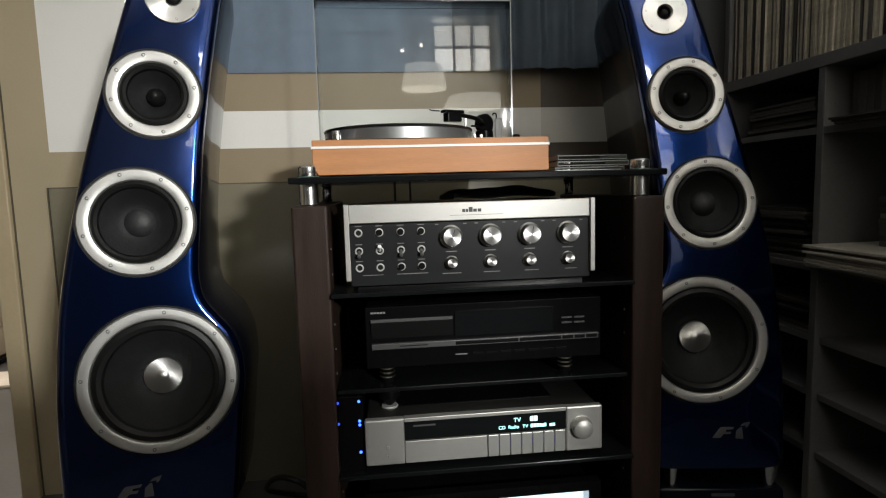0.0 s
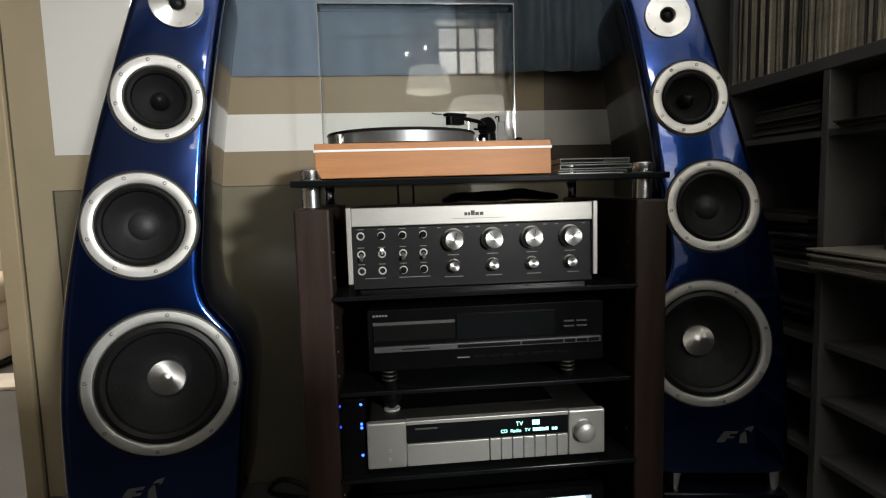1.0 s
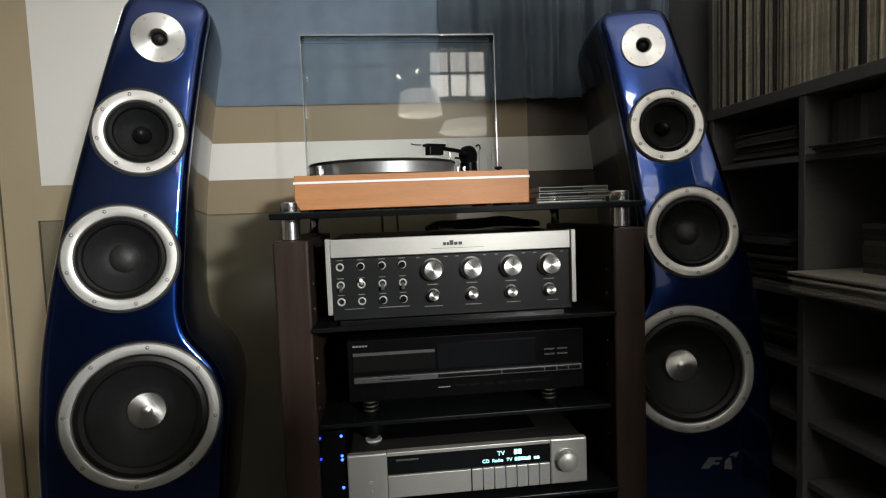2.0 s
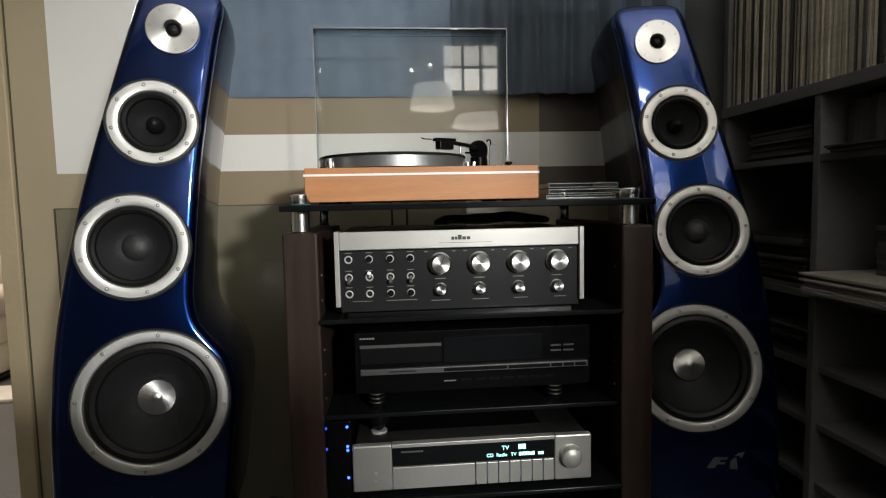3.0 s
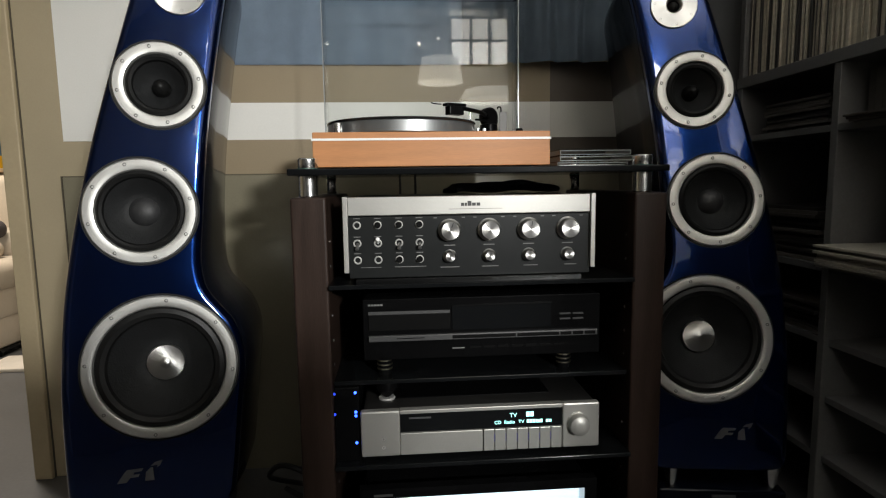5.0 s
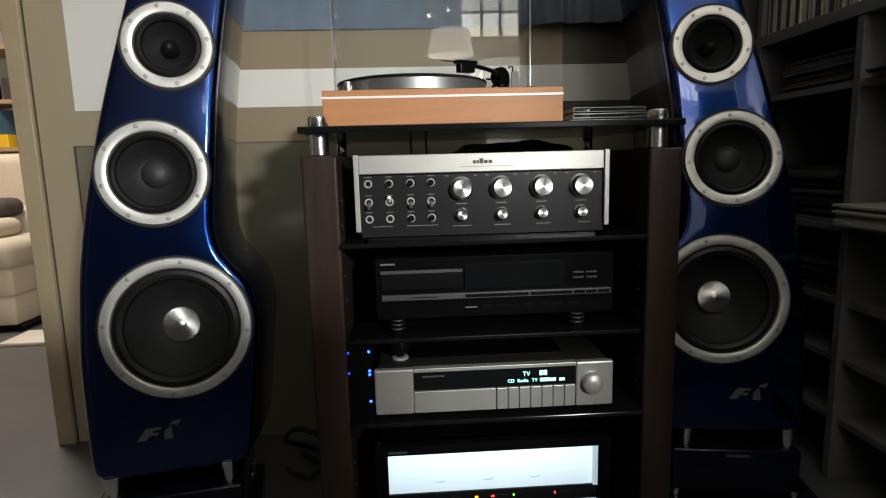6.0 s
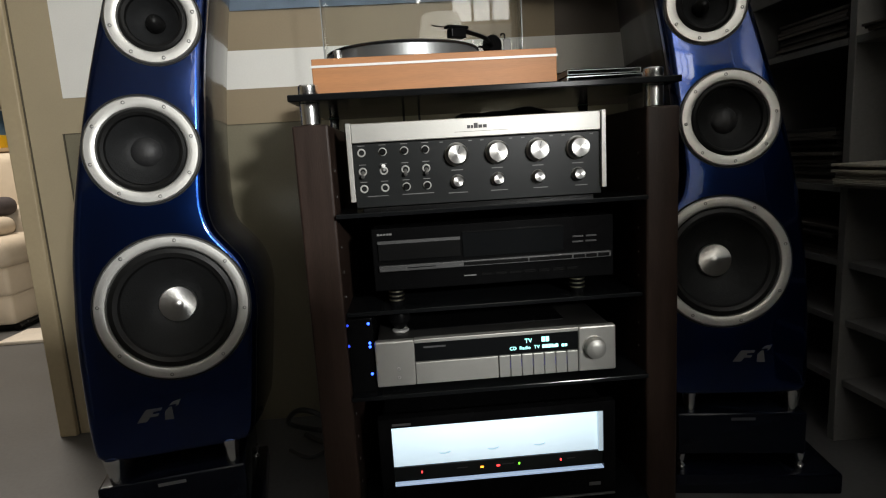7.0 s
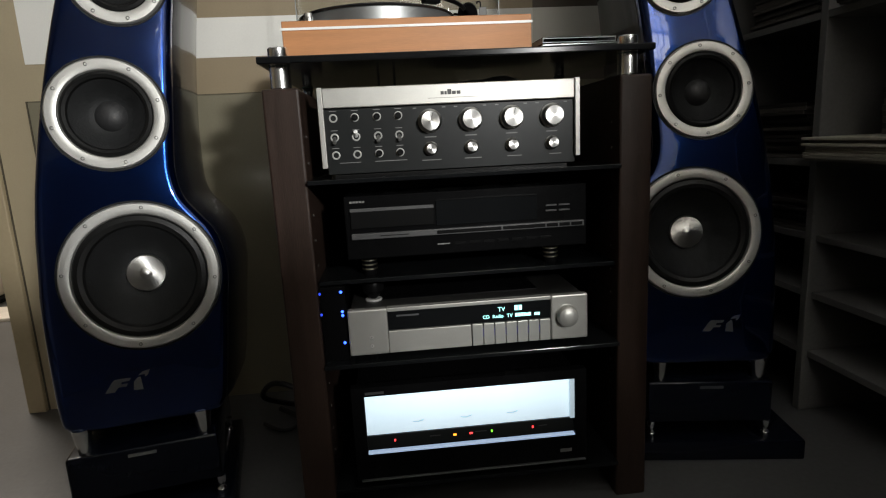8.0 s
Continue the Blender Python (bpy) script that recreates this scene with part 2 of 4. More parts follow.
def lathe(profile, seg=48, axis="z", at=(0, 0, 0), close=True):
    """Turns (radius, height) rows round an axis; axis 'y' points heights away from the viewer."""
    bm = bmesh.new()
    rings = []
    for r, h in profile:
        if r < 1e-6:
            rings.append([bm.verts.new((0, 0, h))])
        else:
            rings.append([bm.verts.new((r * math.cos(a), r * math.sin(a), h)) for a in (2 * math.pi * i / seg for i in range(seg))])
    for a, b in zip(rings, rings[1:]):
        for i in range(seg):
            j = (i + 1) % seg
            if len(a) == 1 and len(b) > 1:
                bm.faces.new((a[0], b[i], b[j]))
            elif len(b) == 1 and len(a) > 1:
                bm.faces.new((a[i], a[j], b[0]))
            elif len(a) > 1:
                bm.faces.new((a[i], a[j], b[j], b[i]))
    m = Matrix.Translation(at)
    if axis == "y":
        m = m @ pose(0, 0, 0, 90) @ Matrix.Diagonal((1, 1, -1, 1))
    bm.transform(m)
    return bm


def tube(points, radius, seg=8, bm=None):
    """A round cable through the points."""
    bm = bm or bmesh.new()
    pts = [Vector(p) for p in points]
    fine = []
    for i in range(len(pts) - 1):
        p0, p1, p2, p3 = pts[max(i - 1, 0)], pts[i], pts[i + 1], pts[min(i + 2, len(pts) - 1)]
        for k in range(6):
            t = k / 6
            fine.append(0.5 * (2 * p1 + (p2 - p0) * t + (2 * p0 - 5 * p1 + 4 * p2 - p3) * t * t + (3 * p1 - p0 - 3 * p2 + p3) * t ** 3))
    fine.append(pts[-1])
    rings = []
    for i, p in enumerate(fine):
        d = (fine[min(i + 1, len(fine) - 1)] - fine[max(i - 1, 0)]).normalized()
        u = d.cross(Vector((0.3, 0.1, 1))).normalized()
        v = d.cross(u)
        rings.append([bm.verts.new(p + radius * (math.cos(a) * u + math.sin(a) * v)) for a in (2 * math.pi * k / seg for k in range(seg))])
    for a, b in zip(rings, rings[1:]):
        for i in range(seg):
            bm.faces.new((a[i], a[(i + 1) % seg], b[(i + 1) % seg], b[i]))
    bm.faces.new(rings[0]), bm.faces.new(rings[-1][::-1])
    return bm


def shape(points, depth, m):
    """A flat polygon (x, z) given a little depth towards the viewer."""
    bm = bmesh.new()
    f = bm.faces.new([bm.verts.new((x, 0, z)) for x, z in points])
    ex = bmesh.ops.extrude_face_region(bm, geom=[f])
    bmesh.ops.translate(bm, verts=[v for v in ex["geom"] if isinstance(v, bmesh.types.BMVert)], vec=(0, -depth, 0))
    bm.transform(m)
    return bm


def lettering(name, text, size, m, material, parent, depth=0.0003):
    cu = bpy.data.curves.new(name, "FONT")
    cu.body, cu.size, cu.extrude = text, size, depth
    tmp = bpy.data.objects.new("scrap", cu)
    scene.collection.objects.link(tmp)
    me = bpy.data.meshes.new_from_object(tmp.evaluated_get(bpy.context.evaluated_depsgraph_get()))
    bpy.data.objects.remove(tmp)
    me.name = name
    me.materials.clear()
    me.materials.append(material)
    ob = new(name, me)
    ob.parent, ob.matrix_basis = parent, m @ pose(0, 0, 0, 90)
    return ob


def structure(name, bm, material, label, parent=None):
    ob = part(name, bm, material, parent, label)
    return tagged(ob, label, "", "", "structure")


# ---- the room ----
WALL_Y = 0.63
structure("floor", box(-4.0, 1.6, -3.6, 3.4, -0.1, 0.0), M_FLOOR, "dull grey vinyl floor running through both rooms")
structure("ceiling", box(-4.0, 1.6, -3.6, 3.4, 2.45, 2.55), M_CEIL, "plain off-white ceiling")
bm = box(-0.945, 1.6, WALL_Y, WALL_Y + 0.12, 0, 2.45)
box(-1.95, -0.945, WALL_Y, WALL_Y + 0.12, 2.08, 2.45, bm=bm)
box(-4.0, -1.95, WALL_Y, WALL_Y + 0.12, 0, 2.45, bm=bm)
wall_back = structure("wall_back", bm, M_WALL, "beige painted wall with an open doorway beside the loudspeaker")
structure("upper_white_field", box(-0.80, -0.42, WALL_Y - 0.003, WALL_Y, 0.95, 2.45), M_WHITE, "white painted field", wall_back)
structure("brown_band", box(-0.42, 0.535, WALL_Y - 0.003, WALL_Y, 1.05, 1.16), M_BROWN, "brown painted band", wall_back)
structure("white_band", box(-0.42, 0.535, WALL_Y - 0.004, WALL_Y, 0.95, 1.05), M_WHITE, "white painted band", wall_back)
structure("lower_brown_band", box(-0.42, 0.535, WALL_Y - 0.003, WALL_Y, 0.857, 0.95), M_BROWN, "brown painted band", wall_back)
# From x 0.535 on the bands turn darker and greyer.
structure("dark_brown_band", box(0.535, 0.80, WALL_Y - 0.003, WALL_Y, 1.05, 1.16), M_DARKBROWN, "dark brown right end of the band", wall_back)
structure("grey_white_band", box(0.535, 0.80, WALL_Y - 0.004, WALL_Y, 0.95, 1.05), M_GREYWHITE, "greyish white right end of the band", wall_back)
structure("lower_dark_brown_band", box(0.535, 0.80, WALL_Y - 0.003, WALL_Y, 0.857, 0.95), M_DARKBROWN, "dark brown right end of the band", wall_back)
structure("lower_panel", box(-0.805, 0.80, WALL_Y - 0.016, WALL_Y, 0.0, 0.855, 0.002, 1), M_DADO, "olive grey panel with a thin top edge", wall_back)
# Shade on the wall right of the bands, put in as a near-black field.
structure("shade_field", box(0.80, 1.6, WALL_Y - 0.01, WALL_Y, 0, 2.45), M_WALLSHADE, "near-black field standing for the shade behind the loudspeaker", wall_back)
bm = box(-0.805, 0.80, WALL_Y - 0.0165, WALL_Y, 0.8552, 0.8568)
box(-0.8085, -0.8052, WALL_Y - 0.0165, WALL_Y, 0.0, 0.8568, bm=bm)
box(-0.9048, -0.9032, WALL_Y - 0.006, WALL_Y, 0.0, 2.13, bm=bm)
structure("joint", bm, M_JOINT, "narrow dark joint", wall_back)
structure("wall_right", box(1.6, 1.72, -3.6, 3.4, 0, 2.45), M_REAR, "plain grey wall behind the shelves")
structure("wall_left", box(-4.12, -4.0, -3.6, 3.4, 0, 2.45), M_WALL, "beige painted side wall")
structure("wall_far", box(-4.0, 1.6, 3.4, 3.52, 0, 2.45), M_WHITE, "pale wall of the living room")
structure("wall_inner", box(-0.3, -0.2, WALL_Y + 0.12, 3.4, 0, 2.45), M_WALL, "beige side wall of the living room")
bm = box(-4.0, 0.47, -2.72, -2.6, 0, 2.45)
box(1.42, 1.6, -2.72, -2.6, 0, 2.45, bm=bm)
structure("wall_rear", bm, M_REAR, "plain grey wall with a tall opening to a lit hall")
# Unseen stepped blocker, added to shade the lower and right-hand areas.
bm = box(1.12, 1.6, -1.5, -1.4, 0, 1.12)
box(0.85, 1.12, -1.5, -1.4, 0, 1.41, bm=bm)
box(0.625, 0.85, -1.5, -1.4, 0, 0.80, bm=bm)
box(-0.9, 0.625, -1.5, -1.4, 0, 0.965, bm=bm)
structure("wall_light_blocker", bm, M_BLOCKER, "unseen stepped blocker added behind the viewer to shade the scene")
structure("wall_hall", box(-4.0, 1.6, -3.72, -3.6, 0, 2.45), M_WHITE, "pale wall of the lit hall")
bm = box(-0.953, -0.905, WALL_Y - 0.018, WALL_Y - 0.001, 0, 2.13, 0.003)
structure("door_casing", bm, M_TRIM, "beige painted door casing with a shadow groove")

# a nearly flat pale curtain and a folded darker one beside it


def hanging(name, x0, x1, back, amp0, amp1, wave, material, label):
    bm = bmesh.new()
    cols = []
    for i in range(141):
        k = i / 140
        x = x0 + (x1 - x0) * k
        amp = amp0 + (amp1 - amp0) * k
        cols.append([bm.verts.new((x + 0.004 * math.sin(z * 5 + x * 40), WALL_Y - back * (0.3 + 0.7 * min(1, 3 * k)) + min(1, 4 * k + 0.1) * amp * (0.7 + 0.3 * q) * (math.sin(x * wave + 1.3 * math.sin(x * 9)) + 0.4 * math.sin(x * wave * 2.1)), z)) for q, z in enumerate((1.15, 1.5, 1.9, 2.4))])
    for a, b in zip(cols, cols[1:]):
        for k in range(3):
            bm.faces.new((a[k], b[k], b[k + 1], a[k + 1]))
    bmesh.ops.solidify(bm, geom=bm.faces[:], thickness=0.003)
    return tagged(part(name, bm, material, None, "", True), label, "curtain", "curtains")


hanging("curtain", -0.44, 0.30, 0.012, 0.001, 0.004, 45, M_CURTAIN, "blue-grey fabric curtain hanging almost flat on the wall")
hanging("curtain", 0.285, 0.95, 0.056, 0.010, 0.024, 74, M_DRAPE, "darker teal curtain hanging in soft folds")
structure("curtain_rail", box(-0.46, 0.97, WALL_Y - 0.09, WALL_Y, 2.4, 2.42), M_TRIM, "thin curtain rail")

# ---- loudspeakers ----


def loudspeaker(name, x, y, rz, tilt, side, label):
    """side 1: the straight inner edge lies to +x; -1: mirrored."""
    t = thing(name, x, y, 0, label, "loudspeaker", rz, "pair of loudspeakers")
    zc = 0.4975
    up = pose(0, 0, zc, -tilt)

    outer = [(-0.02, -0.281), (-0.09, -0.2805), (-0.135, -0.278), (-0.153, -0.271), (-0.162, -0.252), (-0.166, -0.18), (-0.167, -0.06), (-0.163, 0.02), (-0.155, 0.115), (-0.136, 0.232), (-0.108, 0.36), (-0.076, 0.48), (-0.037, 0.613), (-0.005, 0.718), (0.008, 0.752), (0.022, 0.768), (0.045, 0.774), (0.085, 0.775)]
    inner = [(0.125, 0.773), (0.145, 0.766), (0.154, 0.750), (0.153, 0.728), (0.143, 0.684), (0.119, 0.55), (0.099, 0.42), (0.085, 0.28), (0.078, 0.205), (0.078, 0.17), (0.086, 0.135), (0.108, 0.103), (0.130, 0.072), (0.144, 0.03), (0.147, -0.02), (0.140, -0.08), (0.129, -0.18), (0.122, -0.235), (0.116, -0.260), (0.100, -0.277), (0.06, -0.281)]
    line = [Vector((u * side, v)) for u, v in outer + inner]
    # smooth the outline
    dense = []
    n = len(line)
    for i in range(n):
        p0, p1, p2, p3 = line[i - 1], line[i], line[(i + 1) % n], line[(i + 2) % n]
        for k in range(4):
            s = k / 4
            dense.append(0.5 * (2 * p1 + (p2 - p0) * s + (2 * p0 - 5 * p1 + 4 * p2 - p3) * s * s + (3 * p1 - p0 - 3 * p2 + p3) * s ** 3))
    n = len(dense)
    norm = []
    for i in range(n):
        d = (dense[(i + 1) % n] - dense[i - 1]).normalized()
        norm.append(Vector((d.y, -d.x)) * side)  # points inwards
    def deep(v):
        return 0.50 - 0.25 * min(max((v - 0.0) / 0.75, 0), 1)
    def rings_of(rows):
        bm = bmesh.new()
        rings = []
        for inset, f in rows:
            rows_in = [inset if inset >= 0 else inset * min(1, max(0.45, 1 - 2.75 * (p.y - 0.1))) for p in dense]
            rings.append([bm.verts.new(((p + q * k).x, f(p.y), (p + q * k).y)) for p, q, k in zip(dense, norm, rows_in)])
        for a, b in zip(rings, rings[1:]):
            for i in range(n):
                bm.faces.new((a[i], a[(i + 1) % n], b[(i + 1) % n], b[i]))
        return bm, rings
    bm, rings = rings_of([(0.016, lambda v: 0.0), (0.009, lambda v: 0.0012), (0.004, lambda v: 0.005), (0.001, lambda v: 0.011), (0.0, lambda v: 0.018), (0.0, lambda v: 0.022)])
    # the front face, with a round opening for each driver
    rim = [bm.edges.get((rings[0][i], rings[0][(i + 1) % n])) for i in range(n)]
    for u, v, r in ((0.002, -0.0035, 0.128), (-0.018, 0.285, 0.091), (0.024, 0.514, 0.074), (0.065, 0.69, 0.044)):
        c = [bm.verts.new((u * side + r * math.cos(a), 0, v + r * math.sin(a))) for a in (2 * math.pi * k / 48 for k in range(48))]
        rim += [bm.edges.new((c[k], c[(k + 1) % 48])) for k in range(48)]
    bmesh.ops.triangle_fill(bm, edges=rim, use_beauty=True)
    baffle = part("front_baffle", bm, M_BLUE, t, "glossy metallic blue front", True, up)
    bm, rings = rings_of([(0.003, lambda v: 0.0225), (0.0, lambda v: 0.028), (-0.014, lambda v: deep(v) * 0.25), (-0.024, lambda v: deep(v) * 0.55), (-0.022, lambda v: deep(v) * 0.82), (-0.010, lambda v: deep(v) * 0.97), (0.02, lambda v: deep(v))])
    bm.faces.new(rings[-1][::-1])
    bmesh.ops.triangulate(bm, faces=[f for f in bm.faces if len(f.verts) > 4])
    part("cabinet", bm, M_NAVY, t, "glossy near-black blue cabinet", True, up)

    screw = None
    def ring_driver(nm, u, v, ro, ri, screws, kind, turn):
        nonlocal screw
        at = (u * side, 0, v)
        d = new(nm)
        d.empty_display_size = 0.02
        d.parent = t
        d.matrix_basis = up @ pose(*at)
        part("trim_ring", lathe([(ri - 0.002, 0.004), (ri, -0.003), (ri + 0.0012, -0.0052), (ri + 0.003, -0.0060), ((ro + ri) / 2, -0.0063), (ro - 0.003, -0.0061), (ro - 0.001, -0.0042), (ro, -0.001), (ro, 0.002)], 72, "y"), M_RING, d, "satin aluminium ring", True)
        part("gasket", lathe([(ro, -0.0004), (ro + 0.0035, -0.0006), (ro + 0.0038, 0.002)], 72, "y"), M_RUBBER, d, "", True)
        dep = 0.05 if kind == "woofer" else 0.03
        w = (0.022 if kind == "woofer" else 0.014)
        part("surround", lathe([(ri, 0.001), (ri - w * 0.15, -0.0035), (ri - w * 0.5, -0.006), (ri - w * 0.85, -0.003), (ri - w, 0.003)], 72, "y"), M_RUBBER, d, "black rubber surround", True)
        rc = {"woofer": 0.034, "mid": 0.026, "phase": 0.016}[kind]
        part("cone", lathe([(ri - w, 0.002), (ri - w - (ri - w - rc) * 0.3, dep * 0.42), (ri - w - (ri - w - rc) * 0.65, dep * 0.78), (rc, dep), (rc * 0.6, dep)], 72, "y"), M_CONE, d, "dark grey cone", True)
        if kind == "woofer":
            part("dust_cap", lathe([(rc + 0.001, dep - 0.004), (rc, dep - 0.009), (rc * 0.97, dep - 0.0105), (0.011, dep - 0.0120), (0.010, dep - 0.0124), (0.005, dep - 0.0150), (0.0, dep - 0.0156)], 56, "y"), M_BRUSH, d, "turned aluminium dust cap", True)
        elif kind == "mid":
            part("dust_cap", lathe([(rc + 0.001, dep), (rc * 0.9, dep - 0.006), (rc * 0.6, dep - 0.011), (rc * 0.3, dep - 0.0135), (0, dep - 0.0142)], 48, "y"), M_DUST, d, "grey domed dust cap", True)
        else:
            part("phase_plug", lathe([(rc, dep), (rc * 0.96, dep - 0.012), (rc * 0.8, dep - 0.02), (rc * 0.4, dep - 0.028), (0.0, dep - 0.031)], 48, "y"), M_RUBBER, d, "black bullet-shaped plug", True)
        rm = (ro + ri) / 2 + 0.0015
        for i in range(screws):
            a = radians(turn) + 2 * math.pi * i / screws
            m = pose(rm * math.cos(a), -0.0068, rm * math.sin(a))
            if screw is None:
                screw = part("screw", lathe([(0.0034, 0.002), (0.0034, -0.0002), (0.0028, -0.0006), (0.0018, -0.0006), (0.0016, 0.0008), (0.0, 0.0008)], 14, "y"), M_SCREW, d, "", True, m)
            else:
                again(screw, d, m)
        return d
    ring_driver("midrange_driver", 0.024, 0.514, 0.0785, 0.057, 8, "phase", 10 if side > 0 else -12)
    ring_driver("lower_midrange_driver", -0.018, 0.285, 0.096, 0.0745, 8, "mid", 14 if side > 0 else 5)
    ring_driver("woofer", 0.002, -0.0035, 0.133, 0.112, 8, "woofer", 38 if side > 0 else 60)
    d = new("tweeter")
    d.empty_display_size = 0.02
    d.parent = t
    d.matrix_basis = up @ pose(0.065 * side, 0, 0.69)
    part("tweeter_plate", lathe([(0.0475, 0.002), (0.0475, -0.003), (0.0462, -0.0042), (0.017, -0.0042), (0.0135, -0.001), (0.0125, 0.004)], 64, "y"), M_BRUSH, d, "turned aluminium face plate", True)
    part("dome", lathe([(0.013, 0.004), (0.011, 0.001), (0.0095, 0.003), (0.007, -0.0005), (0.0035, -0.0025), (0.0, -0.003)], 32, "y"), M_RUBBER, d, "black dome", True)
    for i in range(7):
        a = radians(20) + 2 * math.pi * i / 7
        again(screw, d, pose(0.0395 * math.cos(a), -0.0036, 0.0395 * math.sin(a)) @ Matrix.Diagonal((0.85, 1, 0.85, 1)))

    # plain emblem shapes below the woofer
    lx = 0.0 if side > 0 else 0.005
    e = up @ pose((-0.046 * 1 if side > 0 else 0.046) + lx, -0.0006, -0.198)
    part("emblem_bar", shape([(-0.037, -0.012), (-0.024, 0.006), (-0.019, 0.011), (0.008, 0.011), (0.005, 0.006), (-0.008, 0.005), (-0.009, 0.001), (0.002, 0.001), (-0.001, -0.004), (-0.014, -0.004), (-0.021, -0.012)], 0.0006, Matrix()), M_DECAL, t, "grey emblem shape", False, e)
    part("emblem_stroke", shape([(0.010, -0.013), (0.012, 0.003), (0.020, 0.010), (0.024, 0.010), (0.026, -0.014)], 0.0006, Matrix()), M_DECAL, t, "", False, e)
    part("emblem_wing", shape([(0.020, 0.013), (0.027, 0.019), (0.041, 0.022), (0.036, 0.012), (0.031, 0.009), (0.032, 0.014)], 0.0006, Matrix()), M_DECAL, t, "", False, e)

    # stand: cones, plinth, chrome feet and floor plate
    x0, x1 = (-0.163, 0.095) if side > 0 else (-0.095, 0.163)
    fy = -0.028
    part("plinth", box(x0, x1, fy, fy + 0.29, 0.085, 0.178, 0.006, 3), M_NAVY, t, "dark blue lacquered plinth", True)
    # The right badge's shade is put into its colour: darker than the left one.
    part("plinth_badge", box(-0.037 * side - 0.024, -0.037 * side + 0.024, fy - 0.0008, fy, 0.162, 0.168), M_PRINT if side > 0 else M_DECAL, t, "small pale badge")
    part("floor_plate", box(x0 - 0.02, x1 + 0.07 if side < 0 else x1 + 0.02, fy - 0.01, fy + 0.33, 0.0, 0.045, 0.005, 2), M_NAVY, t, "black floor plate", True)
    cone = [(0.0, 0.0), (0.011, 0.0), (0.0115, 0.004), (0.0150, 0.034), (0.0165, 0.040), (0.0165, 0.048), (0.0, 0.048)]
    foot = [(0.0, 0.0), (0.008, 0.0), (0.009, 0.012), (0.0065, 0.016), (0.0065, 0.022), (0.009, 0.026), (0.009, 0.04), (0.0, 0.04)]
    a = part("cone_foot", lathe(cone, 24), M_CHROME, t, "metal cone foot", True, pose(x0 + 0.03, fy + 0.02, 0.178))
    b = part("chrome_foot", lathe(foot, 24), M_CHROME, t, "small chrome foot", True, pose(x0 + 0.012, fy + 0.012, 0.045))
    for px, py in ((x1 - 0.024, fy + 0.02), (x0 + 0.03, fy + 0.22), (x1 - 0.024, fy + 0.22)):
        again(a, t, pose(px, py, 0.178))
    for px, py in ((x1 - 0.006, fy + 0.012), (x0 + 0.012, fy + 0.26), (x1 - 0.006, fy + 0.26)):
        again(b, t, pose(px, py, 0.045))
    return t


loudspeaker("loudspeaker", -0.3475, 0.0543, 11.74, 4.85, 1, "tall metallic blue tower loudspeaker with silver driver rings on a plinth")
loudspeaker("loudspeaker", 0.730, 0.104, -9.33, 6.3, -1, "tall metallic blue tower loudspeaker beside the record shelves, mostly in shade")

# ---- the equipment rack ----
rack = thing("equipment_rack", 0.245, 0.18, 0, "dark brown rack with black glass shelves and chrome spacers", "hi-fi rack")


def rk(x, y, z):
    return (x - 0.245, y - 0.18, z)


def rbox(x0, x1, y0, y1, z0, z1, bevel=0.0, seg=2):
    return box(x0 - 0.245, x1 - 0.245, y0 - 0.18, y1 - 0.18, z0, z1, bevel, seg)


for x0, x1 in ((-0.085, -0.025), (0.516, 0.575)):
    part("side_panel", rbox(x0, x1, -0.022, 0.40, 0.0, 0.803, 0.004, 2), M_WENGE, rack, "dark brown veneered upright")
part("top_shelf", rbox(-0.084, 0.570, -0.040, 0.42, 0.840, 0.851, 0.002, 2), M_BLACKGLASS, rack, "black glass top shelf")
for z in (0.645, 0.466, 0.318, 0.075):
    part("glass_shelf", rbox(-0.024, 0.515, -0.008 if 0.4 < z < 0.6 else -0.035, 0.40, z, z + 0.008, 0.0015, 2), M_BLACKGLASS, rack, "black glass shelf")
for i, (x, y) in enumerate(((-0.056, 0.006), (0.540, 0.006), (-0.060, 0.375), (0.53, 0.375))):
    r = 0.0172 if i < 2 else 0.012
    part("spacer", lathe([(r * 0.9, 0.803), (r, 0.805), (r, 0.839), (r * 0.9, 0.841)], 32), M_CHROME, rack, "chrome spacer", True, pose(*rk(x, y, 0)))
    part("spacer_cap", lathe([(r * 0.95, 0.851), (r, 0.853), (r, 0.868), (r * 0.9, 0.870), (0, 0.870)], 32), M_CHROME, rack, "chrome cap", True, pose(*rk(x, y, 0)))
    part("glass_collar", lathe([(r * 1.02, 0.8395), (r * 1.12, 0.8395), (r * 1.12, 0.8525), (r * 1.02, 0.8525)], 32), M_GREENGLASS, rack, "greenish glass edge", True, pose(*rk(x, y, 0)))
bm = rbox(-0.024, 0.515, 0.385, 0.395, 0.083, 0.64)
part("back_panel", bm, M_BLACK, rack, "black back panel")
for k in range(2):
    px = -0.0245 if k == 0 else 0.5155
    first = None
    for i in range(14):
        m = pose(*rk(px, 0.012, 0.14 + 0.045 * i))
        if first is None:
            first = part("peg_hole", lathe([(0.0, 0.0), (0.0022, 0.0), (0.0022, 0.0012), (0, 0.0012)], 10), M_SCREW, rack, "", False, m @ pose(0, 0, 0, 0, 90 if k == 0 else -90))
        else:
            again(first, rack, m @ pose(0, 0, 0, 0, 90 if k == 0 else -90))

# ---- integrated amplifier with four large knobs ----
amp = thing("stereo_amplifier", 0.226, 0, 0.653, "silver and charcoal stereo amplifier with eight knobs on a glass shelf", "amplifier")


def ax(x):
    return x - 0.226


